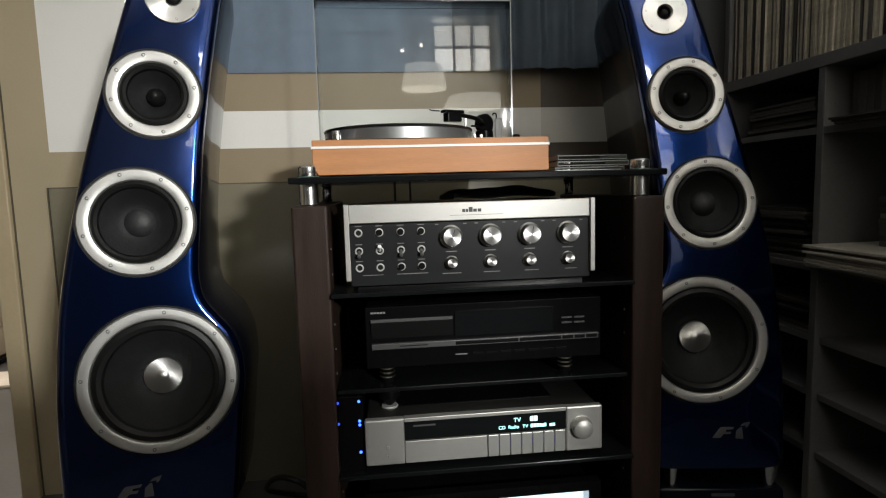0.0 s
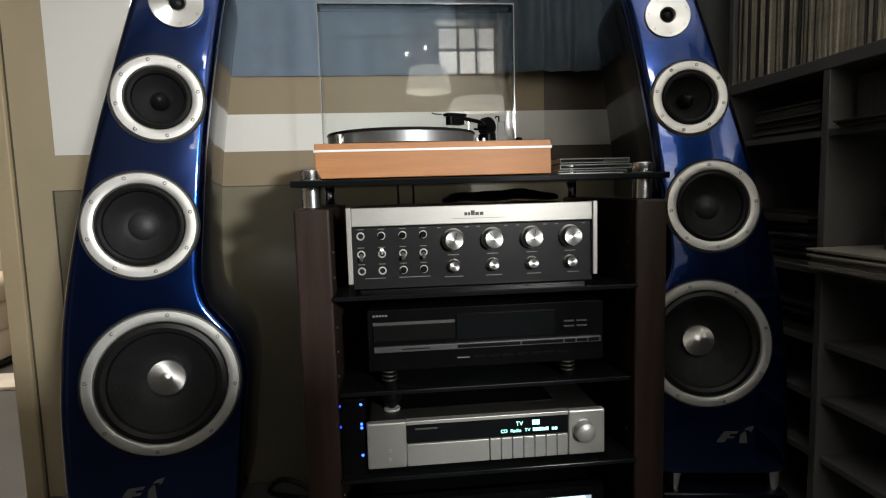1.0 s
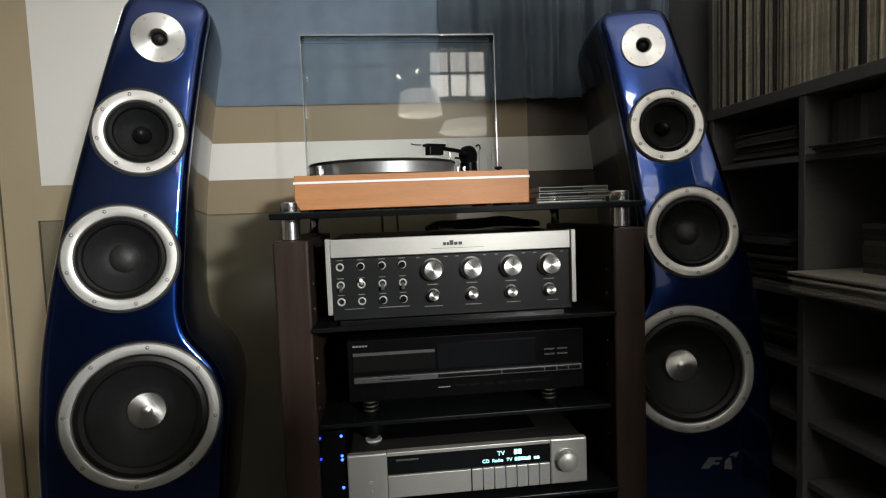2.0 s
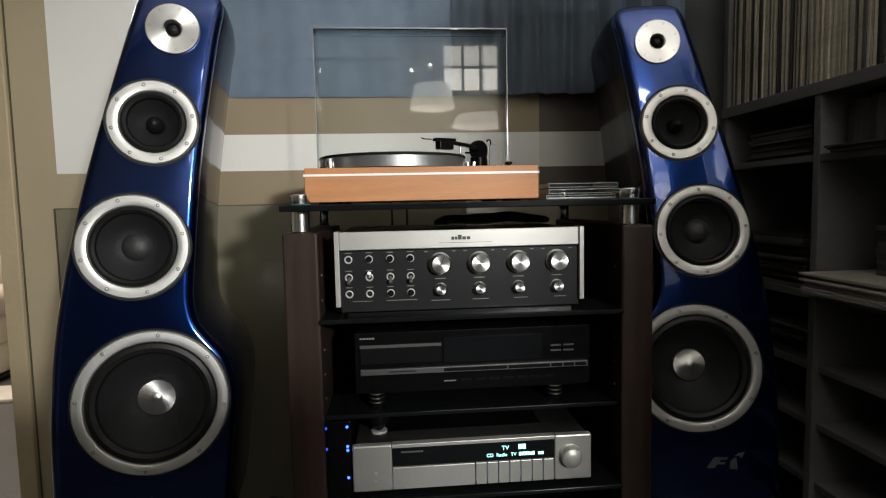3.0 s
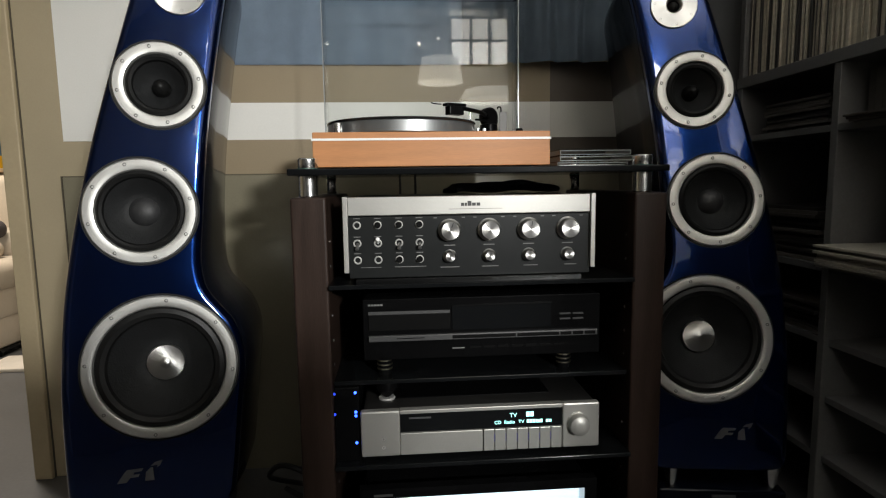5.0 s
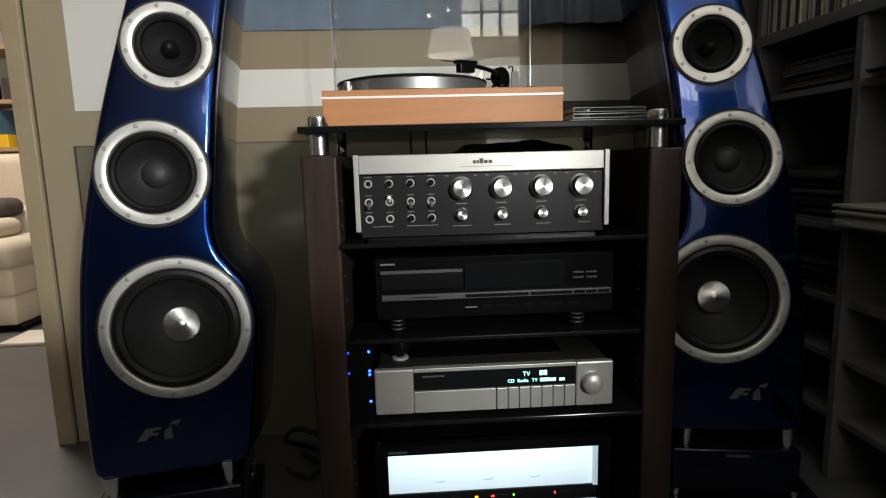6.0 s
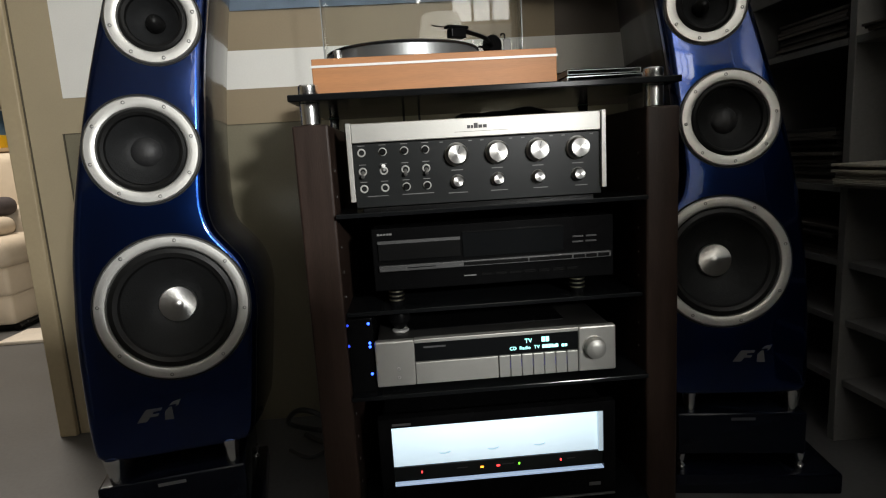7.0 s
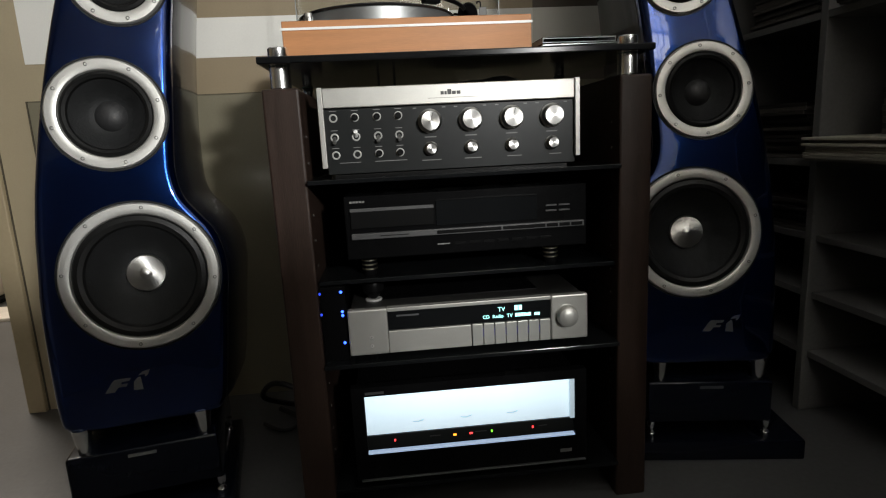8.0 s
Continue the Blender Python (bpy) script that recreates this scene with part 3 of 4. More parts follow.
part("case", box(-0.218, 0.218, 0.004, 0.34, 0.012, 0.146, 0.003), M_BLACK, amp, "black metal case")
part("fascia", box(-0.216, 0.216, -0.002, 0.004, 0.006, 0.115, 0.001, 1), M_CHARCOAL, amp, "charcoal control panel")
part("header_strip", box(-0.216, 0.216, -0.006, 0.004, 0.1165, 0.149, 0.0015), M_SILVER, amp, "brushed silver header strip")
for x0 in (-0.2245, 0.2145):
    part("side_trim", box(x0, x0 + 0.0085, -0.011, 0.02, 0.017, 0.150, 0.001), M_SILVER, amp, "silver side strip")
part("lower_lip", box(-0.205, 0.20, -0.008, 0.02, -0.001, 0.005, 0.001), M_DARKGREY, amp, "dark lower lip")
for x in (-0.17, 0.17):
    for y in (0.04, 0.3):
        part("rubber_foot", lathe([(0, 0.0), (0.014, 0.0), (0.015, 0.012), (0, 0.012)], 20), M_RUBBER, amp, "", True, pose(x, y, 0))
for x0, x1, z0, z1 in ((-0.018, -0.0125, 0, 0.0055), (-0.0115, -0.0075, 0, 0.0055), (-0.0065, 0.0005, 0, 0.0085), (0.0015, 0.008, 0, 0.0055), (0.0095, 0.016, 0, 0.0055)):
    part("emblem", box(x0, x1, -0.0066, -0.006, 0.131 + z0, 0.131 + z1), M_INK, amp, "small dark emblem block")
part("print_line", box(-0.04, 0.055, -0.0064, -0.006, 0.1255, 0.1262), M_GREY, amp)
big = small = None
for i, x in enumerate((0.1875, 0.258, 0.3295, 0.4005)):
    zk, zs = 0.0885, 0.042
    if big is None:
        big = part("large_knob", lathe([(0.0205, -0.0015), (0.0205, -0.004), (0.0178, -0.0055), (0.0172, -0.020), (0.0155, -0.0225), (0, -0.0225)], 48, "y"), M_KNOB, amp, "turned aluminium knob", True, pose(ax(x), 0, zk))
        small = part("small_knob", lathe([(0.0122, -0.0015), (0.0122, -0.003), (0.0104, -0.004), (0.0098, -0.015), (0.0083, -0.0165), (0, -0.0165)], 40, "y"), M_KNOB, amp, "small turned aluminium knob", True, pose(ax(x), 0, zs))
    else:
        again(big, amp, pose(ax(x), 0, zk, 0, 47 * i, 0))
        again(small, amp, pose(ax(x), 0, zs, 0, 31 * i, 0))
    part("knob_mark", box(-0.0006, 0.0006, -0.0230, -0.022, 0.006, 0.0145), M_INK, amp, "", False, pose(ax(x), 0, zk, 0, (20, -35, 10, 60)[i], 0))
    part("print_line", box(-0.010, 0.010, -0.0024, -0.002, -0.0006, 0.0010), M_PRINT, amp, "", False, pose(ax(x), 0, zk - 0.027))
    part("print_line", box(-0.017 + 0.004 * i, 0.017, -0.0024, -0.002, -0.0006, 0.0008), M_PRINT, amp, "", False, pose(ax(x), 0, zs - 0.0195))
    for s in (-1, 1):
        part("print_line", box(-0.003, 0.003, -0.0024, -0.002, -0.0006, 0.0010), M_PRINT, amp, "", False, pose(ax(x) + s * 0.025, 0, zk + 0.022))
sock = [(0.0068, -0.0015), (0.0072, -0.004), (0.0058, -0.0048), (0.0046, -0.004), (0.0044, 0.001), (0, 0.001)]
ringp = None
for r, z in enumerate((0.100, 0.068, 0.0385)):
    for c, x in enumerate((0.025, 0.061, 0.098, 0.134)):
        m = pose(ax(x), 0, z)
        if ringp is None:
            ringp = part("socket_ring", lathe(sock, 28, "y"), M_ALU, amp, "metal socket ring", True, m)
        else:
            again(ringp, amp, m)
        if r == 1:
            part("toggle", lathe([(0.0028, -0.002), (0.0026, -0.010), (0.0034, -0.016), (0, -0.0175)], 14, "y"), M_WHITEP if c == 1 else M_SCREW, amp, "switch lever", True, m @ pose(0, 0, 0, -32 if c == 1 else 32))
        elif r == 0 and c > 0 or r == 2 and c > 1:
            part("trim_knob", lathe([(0.0056, -0.001), (0.0052, -0.009), (0.0042, -0.0105), (0, -0.0105)], 22, "y"), M_DARKGREY, amp, "small dark knob", True, m)
        part("print_line", box(-0.006, 0.006, -0.0024, -0.002, -0.0005, 0.0008), M_PRINT, amp, "", False, m @ pose(0, 0, 0.0115))
part("print_line", box(ax(0.03), ax(0.066), -0.0024, -0.002, 0.0245, 0.0256), M_PRINT, amp)
part("print_line", box(ax(0.09), ax(0.145), -0.0024, -0.002, 0.0245, 0.0258), M_PRINT, amp)

# ---- compact disc player ----
cdp = thing("cd_player", 0.247, 0, 0.474, "black compact disc player standing on gold-ringed feet", "CD player")


def cx(x):
    return x - 0.247


part("case", box(-0.215, 0.215, 0.012, 0.32, 0.034, 0.146, 0.003), M_BLACK, cdp, "black metal case")
part("fascia", box(-0.217, 0.217, 0.0, 0.012, 0.034, 0.146, 0.002), M_BLACK, cdp, "black front panel")
part("disc_tray", box(cx(0.04), cx(0.186), -0.004, 0.0, 0.089, 0.124, 0.001), M_DARKGREY, cdp, "dark grey disc tray")
part("tray_edge", box(cx(0.04), cx(0.186), -0.006, -0.004, 0.1190, 0.1245), M_GREY, cdp, "grey tray edge")
part("display_window", box(cx(0.19), cx(0.372), -0.002, 0.0, 0.086, 0.130, 0.0005, 1), M_BLACKGLASS, cdp, "black display window")
part("window_edge", box(cx(0.19), cx(0.372), -0.004, 0.0, 0.1305, 0.1325), M_DARKGREY, cdp)
part("trim_strip", box(cx(0.040), cx(0.457), -0.008, 0.0, 0.070, 0.0805, 0.001), M_GREY, cdp, "grey trim strip")
for x0, x1 in ((0.19, 0.305), (0.308, 0.385), (0.388, 0.408), (0.411, 0.430), (0.433, 0.453)):
    part("strip_button", box(cx(x0), cx(x1), -0.0095, -0.008, 0.0722, 0.0783, 0.0005, 1), M_DARKGREY if x1 < 0.454 else M_GREY, cdp, "flat button")
for z in (0.099, 0.1085):
    for x0 in (0.388, 0.412):
        part("key", box(cx(x0), cx(x0 + 0.02), -0.003, 0.0, z, z + 0.003, 0.0005, 1), M_GREY, cdp, "slim button")
for i in range(5):
    part("badge", box(cx(0.040 + 0.0054 * i), cx(0.0444 + 0.0054 * i), -0.0008, 0.0, 0.1340, 0.1372), M_PRINT, cdp, "small pale badge block")
part("print_line", box(cx(0.09), cx(0.14), -0.0086, -0.008, 0.0745, 0.0760), M_DARKGREY, cdp)
for i in range(8):
    part("lower_key", box(cx(0.195 + 0.026 * i), cx(0.215 + 0.026 * i), -0.0015, 0.0, 0.050, 0.055, 0.0005, 1), M_DARKGREY, cdp, "flat button")
part("print_line", box(cx(0.19), cx(0.212), -0.0022, -0.0015, 0.0515, 0.0535), M_PRINT, cdp)
for x in (0.066, 0.404):
    for y in (0.03, 0.29):
        part("isolation_foot", lathe([(0, 0), (0.011, 0), (0.0125, 0.006), (0.0132, 0.020), (0.0132, 0.034), (0, 0.034)], 28), M_BLACK, cdp, "black tapered foot", True, pose(cx(x), y, 0))
        for z in (0.011, 0.019, 0.027):
            part("gold_ring", lathe([(0.0128, z - 0.0016), (0.0146, z - 0.001), (0.0146, z + 0.001), (0.0128, z + 0.0016)], 28), M_GOLD, cdp, "gold ring", True, pose(cx(x), y, 0))

# ---- silver surround processor ----
pre = thing("surround_processor", 0.24, -0.02, 0.326, "silver audio processor with a lit cyan display and round knob", "processor")


def mx(x):
    return x - 0.24


part("case", box(-0.214, 0.214, 0.012, 0.33, 0.012, 0.0935, 0.004), M_CASE, pre, "dark grey metal case")
part("top_grille", box(-0.17, 0.14, 0.06, 0.28, 0.093, 0.095, 0.0005, 1), M_BLACK, pre, "dark slotted top")
part("fascia_end", box(-0.218, mx(0.092), -0.004, 0.012, 0.011, 0.0955, 0.003), M_SILVER, pre, "silver end panel")
part("fascia_end", box(mx(0.389), 0.218, -0.004, 0.012, 0.011, 0.0955, 0.003), M_SILVER, pre, "silver end panel")
part("top_edge", box(mx(0.092), mx(0.389), -0.004, 0.012, 0.0885, 0.0955, 0.001), M_SILVER, pre, "silver top edge")
part("display_window", box(mx(0.0925), mx(0.3885), -0.001, 0.012, 0.054, 0.0883), M_BLACKGLASS, pre, "black display window")
part("drawer", box(mx(0.0925), mx(0.2415), -0.0035, 0.012, 0.012, 0.0525, 0.001), M_SILVER, pre, "silver drawer front")
for i in range(7):
    x0 = 0.2432 + 0.0208 * i
    part("button", box(mx(x0), mx(x0 + 0.0196), -0.0035, 0.012, 0.012, 0.0525, 0.001), M_BUTTON, pre, "tall silver button")
    if i:
        part("button_light", box(mx(x0 - 0.0010), mx(x0 - 0.0003), -0.001, 0.0, 0.028, 0.042), M_LEDFAINT, pre, "thin blue light")
part("volume_knob", lathe([(0.0215, -0.004), (0.0215, -0.006), (0.0205, -0.0065), (0.0195, -0.0055), (0.0190, -0.014), (0.0175, -0.019), (0.012, -0.0225), (0.006, -0.0235), (0, -0.0238)], 48, "y"), M_SILVER, pre, "round silver volume knob", True, pose(mx(0.4175), 0, 0.0565))
for z in (0.044, 0.028):
    part("socket", lathe([(0.0032, -0.004), (0.0032, -0.0052), (0.002, -0.0054), (0.0015, -0.003), (0, -0.003)], 16, "y"), M_BRUSH, pre, "small round socket", True, pose(mx(0.062), 0, z))
part("badge", box(mx(0.108), mx(0.148), -0.0016, -0.001, 0.078, 0.081), M_DECAL, pre, "dim grey badge")
part("print_line", box(mx(0.108), mx(0.122), -0.0016, -0.001, 0.066, 0.0675), M_DARKGREY, pre)
for x, z, s, w in ((0.291, 0.0755, 0.0112, "TV"), (0.263, 0.0635, 0.0088, "CD"), (0.281, 0.0635, 0.0088, "Radio"), (0.3075, 0.0635, 0.0088, "TV")):
    lettering("display_text", w, s, pose(mx(x), -0.0014, z - 0.0025), M_TEXT, pre)
for x, z, w, h in ((0.322, 0.0755, 0.006, 0.009), (0.3295, 0.0755, 0.006, 0.009), (0.323, 0.0635, 0.0045, 0.0062), (0.3285, 0.0635, 0.0045, 0.0062), (0.334, 0.0635, 0.0045, 0.0062), (0.3395, 0.0635, 0.0028, 0.0062), (0.3475, 0.0635, 0.0045, 0.0062), (0.343, 0.0635, 0.0045, 0.005), (0.3585, 0.0635, 0.0045, 0.005), (0.364, 0.0635, 0.0045, 0.005)):
    part("display_bar", box(mx(x), mx(x + w), -0.0016, -0.001, z - 0.0025, z + h - 0.0025), M_TEXT, pre, "glowing display bar")
for x in (-0.18, 0.18):
    for y in (0.04, 0.29):
        part("rubber_foot", lathe([(0, 0.0), (0.014, 0.0), (0.015, 0.012), (0, 0.012)], 20), M_RUBBER, pre, "", True, pose(x, y, 0))

puck = thing("isolation_puck", 0.068, 0.045, 0.4195, "black tapered puck on a silver disc on the silver processor", "puck")
part("base_disc", lathe([(0, 0), (0.0155, 0), (0.016, 0.002), (0.015, 0.0035), (0, 0.004)], 32), M_ALU, puck, "silver base disc", True)
part("puck_body", lathe([(0, 0.004), (0.006, 0.004), (0.014, 0.012), (0.0205, 0.02), (0.0205, 0.035), (0.019, 0.038), (0, 0.038)], 32), M_BLACK, puck, "", True)

# ---- power amplifier with a lit meter window ----
pwr = thing("power_amplifier", 0.235, -0.03, 0.083, "black power amplifier with a brightly lit white meter window", "amplifier")


def px_(x):
    return x - 0.235


part("case", box(-0.212, 0.212, 0.02, 0.36, 0.012, 0.178, 0.003), M_BLACK, pwr, "black metal case")
bm = box(-0.218, 0.218, 0.0, 0.02, 0.165 + 0.012, 0.195)
box(-0.218, px_(0.040), 0.0, 0.02, 0.062, 0.177, bm=bm)
box(px_(0.431), 0.218, 0.0, 0.02, 0.062, 0.177, bm=bm)
box(-0.218, 0.218, 0.0, 0.02, 0.012, 0.062, bm=bm)
part("fascia", bm, M_BLACK, pwr, "black front frame")
part("meter_panel", box(px_(0.040), px_(0.431), 0.010, 0.018, 0.0965, 0.177), M_LIT, pwr, "glowing white meter panel")
for x in (0.135, 0.225, 0.312):
    part("meter_mark", shape([(-0.012, 0), (-0.008, -0.003), (0.0, -0.004), (0.009, -0.002), (0.012, 0.002), (0, -0.001)], 0.0004, Matrix()), M_METERMARK, pwr, "faint scale mark", False, pose(px_(x), 0.0098, 0.118))
part("window_side", box(px_(0.4225), px_(0.431), 0.003, 0.0098, 0.0965, 0.177), M_METERMARK, pwr, "pale window edge")
part("indicator_strip", box(px_(0.040), px_(0.431), 0.006, 0.018, 0.070, 0.0965), M_CHARCOAL, pwr, "dark indicator strip")
part("lit_edge", box(px_(0.040), px_(0.431), 0.001, 0.012, 0.0625, 0.0650), M_LITEDGE, pwr, "pale blue lit lower edge")
for x, w, m in ((0.089, 0.0028, M_LEDR), (0.199, 0.006, M_LEDO), (0.2295, 0.006, M_LEDR), (0.2705, 0.0028, M_LEDG), (0.349, 0.0028, M_LEDR)):
    part("indicator", box(px_(x), px_(x + w), 0.004, 0.006, 0.083, 0.083 + (0.0036 if w < 0.004 else 0.0026)), m, pwr, "small lit indicator")
for x0, x1 in ((0.155, 0.175), (0.24, 0.262), (0.362, 0.378)):
    part("print_line", box(px_(x0), px_(x1), 0.0055, 0.006, 0.085, 0.0866), M_GREY, pwr)
part("badge", box(px_(0.042), px_(0.076), -0.0008, 0.0, 0.181, 0.1855), M_GREY, pwr, "dim grey badge")
part("badge", box(px_(0.402), px_(0.424), -0.0008, 0.0, 0.030, 0.0365), M_PRINT, pwr, "small pale badge")
part("lower_lip", box(-0.21, 0.215, -0.006, 0.0, 0.012, 0.0145, 0.0005, 1), M_GREY, pwr, "thin grey lower lip")
for x in (-0.17, 0.17):
    for y in (0.05, 0.31):
        part("rubber_foot", lathe([(0, 0.0), (0.018, 0.0), (0.02, 0.012), (0, 0.012)], 20), M_RUBBER, pwr, "", True, pose(x, y, 0))

# ---- small black power supply with blue lights ----
psu = thing("network_box", -0.0015, 0.10, 0.326, "narrow black box with blue indicator lights in the rack", "power supply")
part("case", box(-0.0228, 0.0215, -0.112, 0.07, 0.0, 0.138, 0.002), M_BLACK, psu)
# The dim left column paints the lights' reflection in the rack's side panel.
for x, z in ((-0.0225, 0.127), (0.0148, 0.128), (0.0148, 0.092), (0.0148, 0.085), (-0.0225, 0.089), (0.0148, 0.034)):
    part("blue_light", lathe([(0.0026, 0.0), (0.0023, -0.0015), (0, -0.0024)], 14, "y"), M_LEDB if x > 0 else M_LEDMIRROR, psu, "glowing blue light", True, pose(x, -0.112, z))

# ---- turntable ----
tt = thing("turntable", 0.163, 0.20, 0.851, "wooden turntable with raised clear dust cover on the rack", "turntable")
part("plinth", box(-0.214, 0.214, -0.168, 0.168, 0.004, 0.0655, 0.0015, 2), M_CHERRY, tt, "orange-brown wooden plinth")
part("trim_strip", box(-0.2155, 0.2155, -0.1695, 0.1695, 0.0505, 0.0545), M_WHITEP, tt, "thin white strip")
for x in (-0.17, 0.17):
    for y in (-0.13, 0.13):
        part("rubber_foot", lathe([(0, 0.0), (0.018, 0.0), (0.018, 0.008), (0, 0.008)], 20), M_RUBBER, tt, "", True, pose(x, y, 0))
part("platter", lathe([(0, 0.067), (0.148, 0.067), (0.1505, 0.069), (0.1505, 0.089), (0.149, 0.0905), (0, 0.0905)], 96), M_PLATTER, tt, "turned metal platter", True, pose(-0.054, 0.0, 0))
part("mat", lathe([(0, 0.0906), (0.1515, 0.0906), (0.1525, 0.093), (0.1515, 0.095), (0, 0.095)], 96), M_VINYL, tt, "black platter mat", True, pose(-0.054, 0.0, 0))
part("spindle", lathe([(0.0035, 0.095), (0.0035, 0.104), (0.002, 0.107), (0, 0.107)], 16), M_CHROME, tt, "", True, pose(-0.054, 0, 0))
part("speed_lever", lathe([(0.008, 0.0655), (0.0085, 0.068), (0.0085, 0.084), (0.0075, 0.0855), (0, 0.0855)], 24), M_CHROME, tt, "chrome cylinder control", True, pose(-0.172, -0.125, 0))
part("pilot_knob", lathe([(0.004, 0.0655), (0.004, 0.069), (0.0025, 0.0705), (0, 0.0705)], 16), M_BLACK, tt, "", True, pose(-0.188, -0.12, 0))
part("cue_knob", lathe([(0.004, 0.0655), (0.004, 0.074), (0.0075, 0.0755), (0.0075, 0.0785), (0.0055, 0.0805), (0, 0.0805)], 20), M_BLACK, tt, "", True, pose(0.182, -0.05, 0))
part("strobe_post", lathe([(0.004, 0.0655), (0.004, 0.083), (0, 0.084)], 16), M_CHROME, tt, "", True, pose(0.102, -0.02, 0))
part("strobe_post", lathe([(0.004, 0.0655), (0.004, 0.083), (0, 0.084)], 16), M_CHROME, tt, "", True, pose(0.114, -0.03, 0))
part("arm_base", lathe([(0.030, 0.0655), (0.030, 0.072), (0.020, 0.075), (0.019, 0.098), (0.014, 0.101), (0, 0.101)], 32), M_BLACK, tt, "black arm base", True, pose(0.137, 0.06, 0))
part("arm_gimbal", lathe([(0.0, -0.010), (0.017, -0.010), (0.021, -0.006), (0.021, 0.006), (0.017, 0.010), (0.008, 0.011), (0, 0.011)], 32, "y"), M_BLACK, tt, "black gimbal ring", True, pose(0.137, 0.06, 0.115, 0, 0, 25))
part("counterweight", lathe([(0, -0.014), (0.015, -0.014), (0.016, -0.012), (0.016, 0.012), (0.015, 0.014), (0, 0.014)], 28, "y"), M_BLACK, tt, "black counterweight", True, pose(0.148, 0.098, 0.112, 0, 0, -12))
part("tonearm", tube([(0.146, 0.09, 0.112), (0.137, 0.06, 0.113), (0.11, -0.02, 0.115), (0.072, -0.075, 0.116), (0.062, -0.088, 0.116)], 0.0042, 10), M_BLACK, tt, "slim black tonearm")
part("headshell", box(-0.024, 0.020, -0.009, 0.009, 0.000, 0.0055, 0.0015), M_BLACK, tt, "black headshell", False, pose(0.048, -0.098, 0.118, 0, 0, 28))
part("cartridge", box(-0.018, 0.014, -0.009, 0.009, -0.016, 0.0, 0.0015), M_BLACK, tt, "black cartridge", False, pose(0.048, -0.098, 0.118, 0, 0, 28))
part("finger_lift", tube([(0.02, -0.11, 0.121), (0.006, -0.118, 0.121), (0.0, -0.12, 0.123)], 0.0012, 6), M_BLACK, tt)
part("arm_lift", box(-0.022, 0.006, -0.003, 0.003, 0.0, 0.004, 0.001, 1), M_BLACK, tt, "", False, pose(0.12, 0.03, 0.104, 0, 0, 35))
part("anti_skate_post", lathe([(0.0022, 0.0655), (0.0022, 0.13), (0, 0.131)], 12), M_CHROME, tt, "thin metal post", True, pose(0.098, 0.075, 0))
part("arm_plate", box(-0.008, 0.008, -0.0015, 0.0015, 0.066, 0.126, 0.0008, 1), M_PRINT, tt, "grey metal arm plate", False, pose(0.168, 0.055, 0))
part("arm_rest", tube([(0.163, 0.055, 0.12), (0.163, 0.055, 0.135), (0.156, 0.052, 0.1355), (0.155, 0.05, 0.132)], 0.0016, 8), M_BLACK, tt)
# raised cover: a shallow open box standing on its hinge edge
cover = new("dust_cover")
cover.empty_display_size = 0.03
cover.parent = tt
cover.matrix_basis = pose(-0.003, 0.168, 0.066, 0)
tagged(cover, "clear acrylic dust cover standing open")
pane = part("pane", box(-0.2255, 0.2255, 0.054, 0.057, 0.003, 0.343), M_ACRYLIC, cover, "clear acrylic pane")
for nm, b in (("rim", (-0.2285, -0.2255, 0.0, 0.057, 0.003, 0.343)), ("rim", (0.2255, 0.2285, 0.0, 0.057, 0.003, 0.343)), ("rim", (-0.2285, 0.2285, 0.0, 0.057, 0.343, 0.346))):
    o = part(nm, box(*b), M_ACRYLIC, cover, "clear acrylic side")
    o.visible_shadow = False
pane.visible_shadow = False
for b in ((-0.2295, -0.2275, -0.0015, -0.0002, 0.003, 0.346), (0.2275, 0.2295, -0.0015, -0.0002, 0.003, 0.346), (-0.2295, 0.2295, -0.0015, -0.0002, 0.344, 0.347)):
    part("bright_edge", box(*b), M_ACRYLICEDGE, cover, "pale polished edge")
for x in (-0.14, 0.14):
    part("hinge", box(x - 0.014, x + 0.014, 0.16, 0.18, 0.05, 0.085, 0.002), M_BLACK, tt, "black hinge")

# ---- clear cases beside the turntable ----
for i, (x, y, z, rz, h) in enumerate(((0.470, 0.14, 0.851, 3, 0.0105), (0.484, 0.145, 0.8617, -2, 0.0115), (0.480, 0.15, 0.8734, 2, 0.0115))):
    c = thing("disc_case", x, y, z, "clear plastic disc case lying on the black glass shelf", "disc case", rz, "stack of disc cases")
    bm = box(-0.071, 0.071, -0.0625, 0.0625, h - 0.0014, h)
    box(-0.071, 0.071, -0.0625, 0.0625, 0, 0.0014, bm=bm)
    part("case_shell", bm, M_ACRYLIC, c, "clear plastic lids").visible_shadow = False
    bm = box(-0.071, -0.0698, -0.0625, 0.0625, 0.0014, h - 0.0014)
    box(0.0698, 0.071, -0.0625, 0.0625, 0.0014, h - 0.0014, bm=bm)
    box(-0.0698, 0.0698, -0.0625, -0.0615, h - 0.0030, h - 0.0014, bm=bm)
    box(-0.0698, 0.0698, -0.0625, -0.0615, 0.0014, 0.0028, bm=bm)
    part("case_edge", bm, M_ACRYLICEDGE, c, "pale polished edges")
    part("paper_insert", box(-0.066, 0.066, -0.058, 0.06, 0.0015, 0.003 if i else 0.0045), M_WHITEP if i == 0 else M_DARKGREY, c, "printed insert")

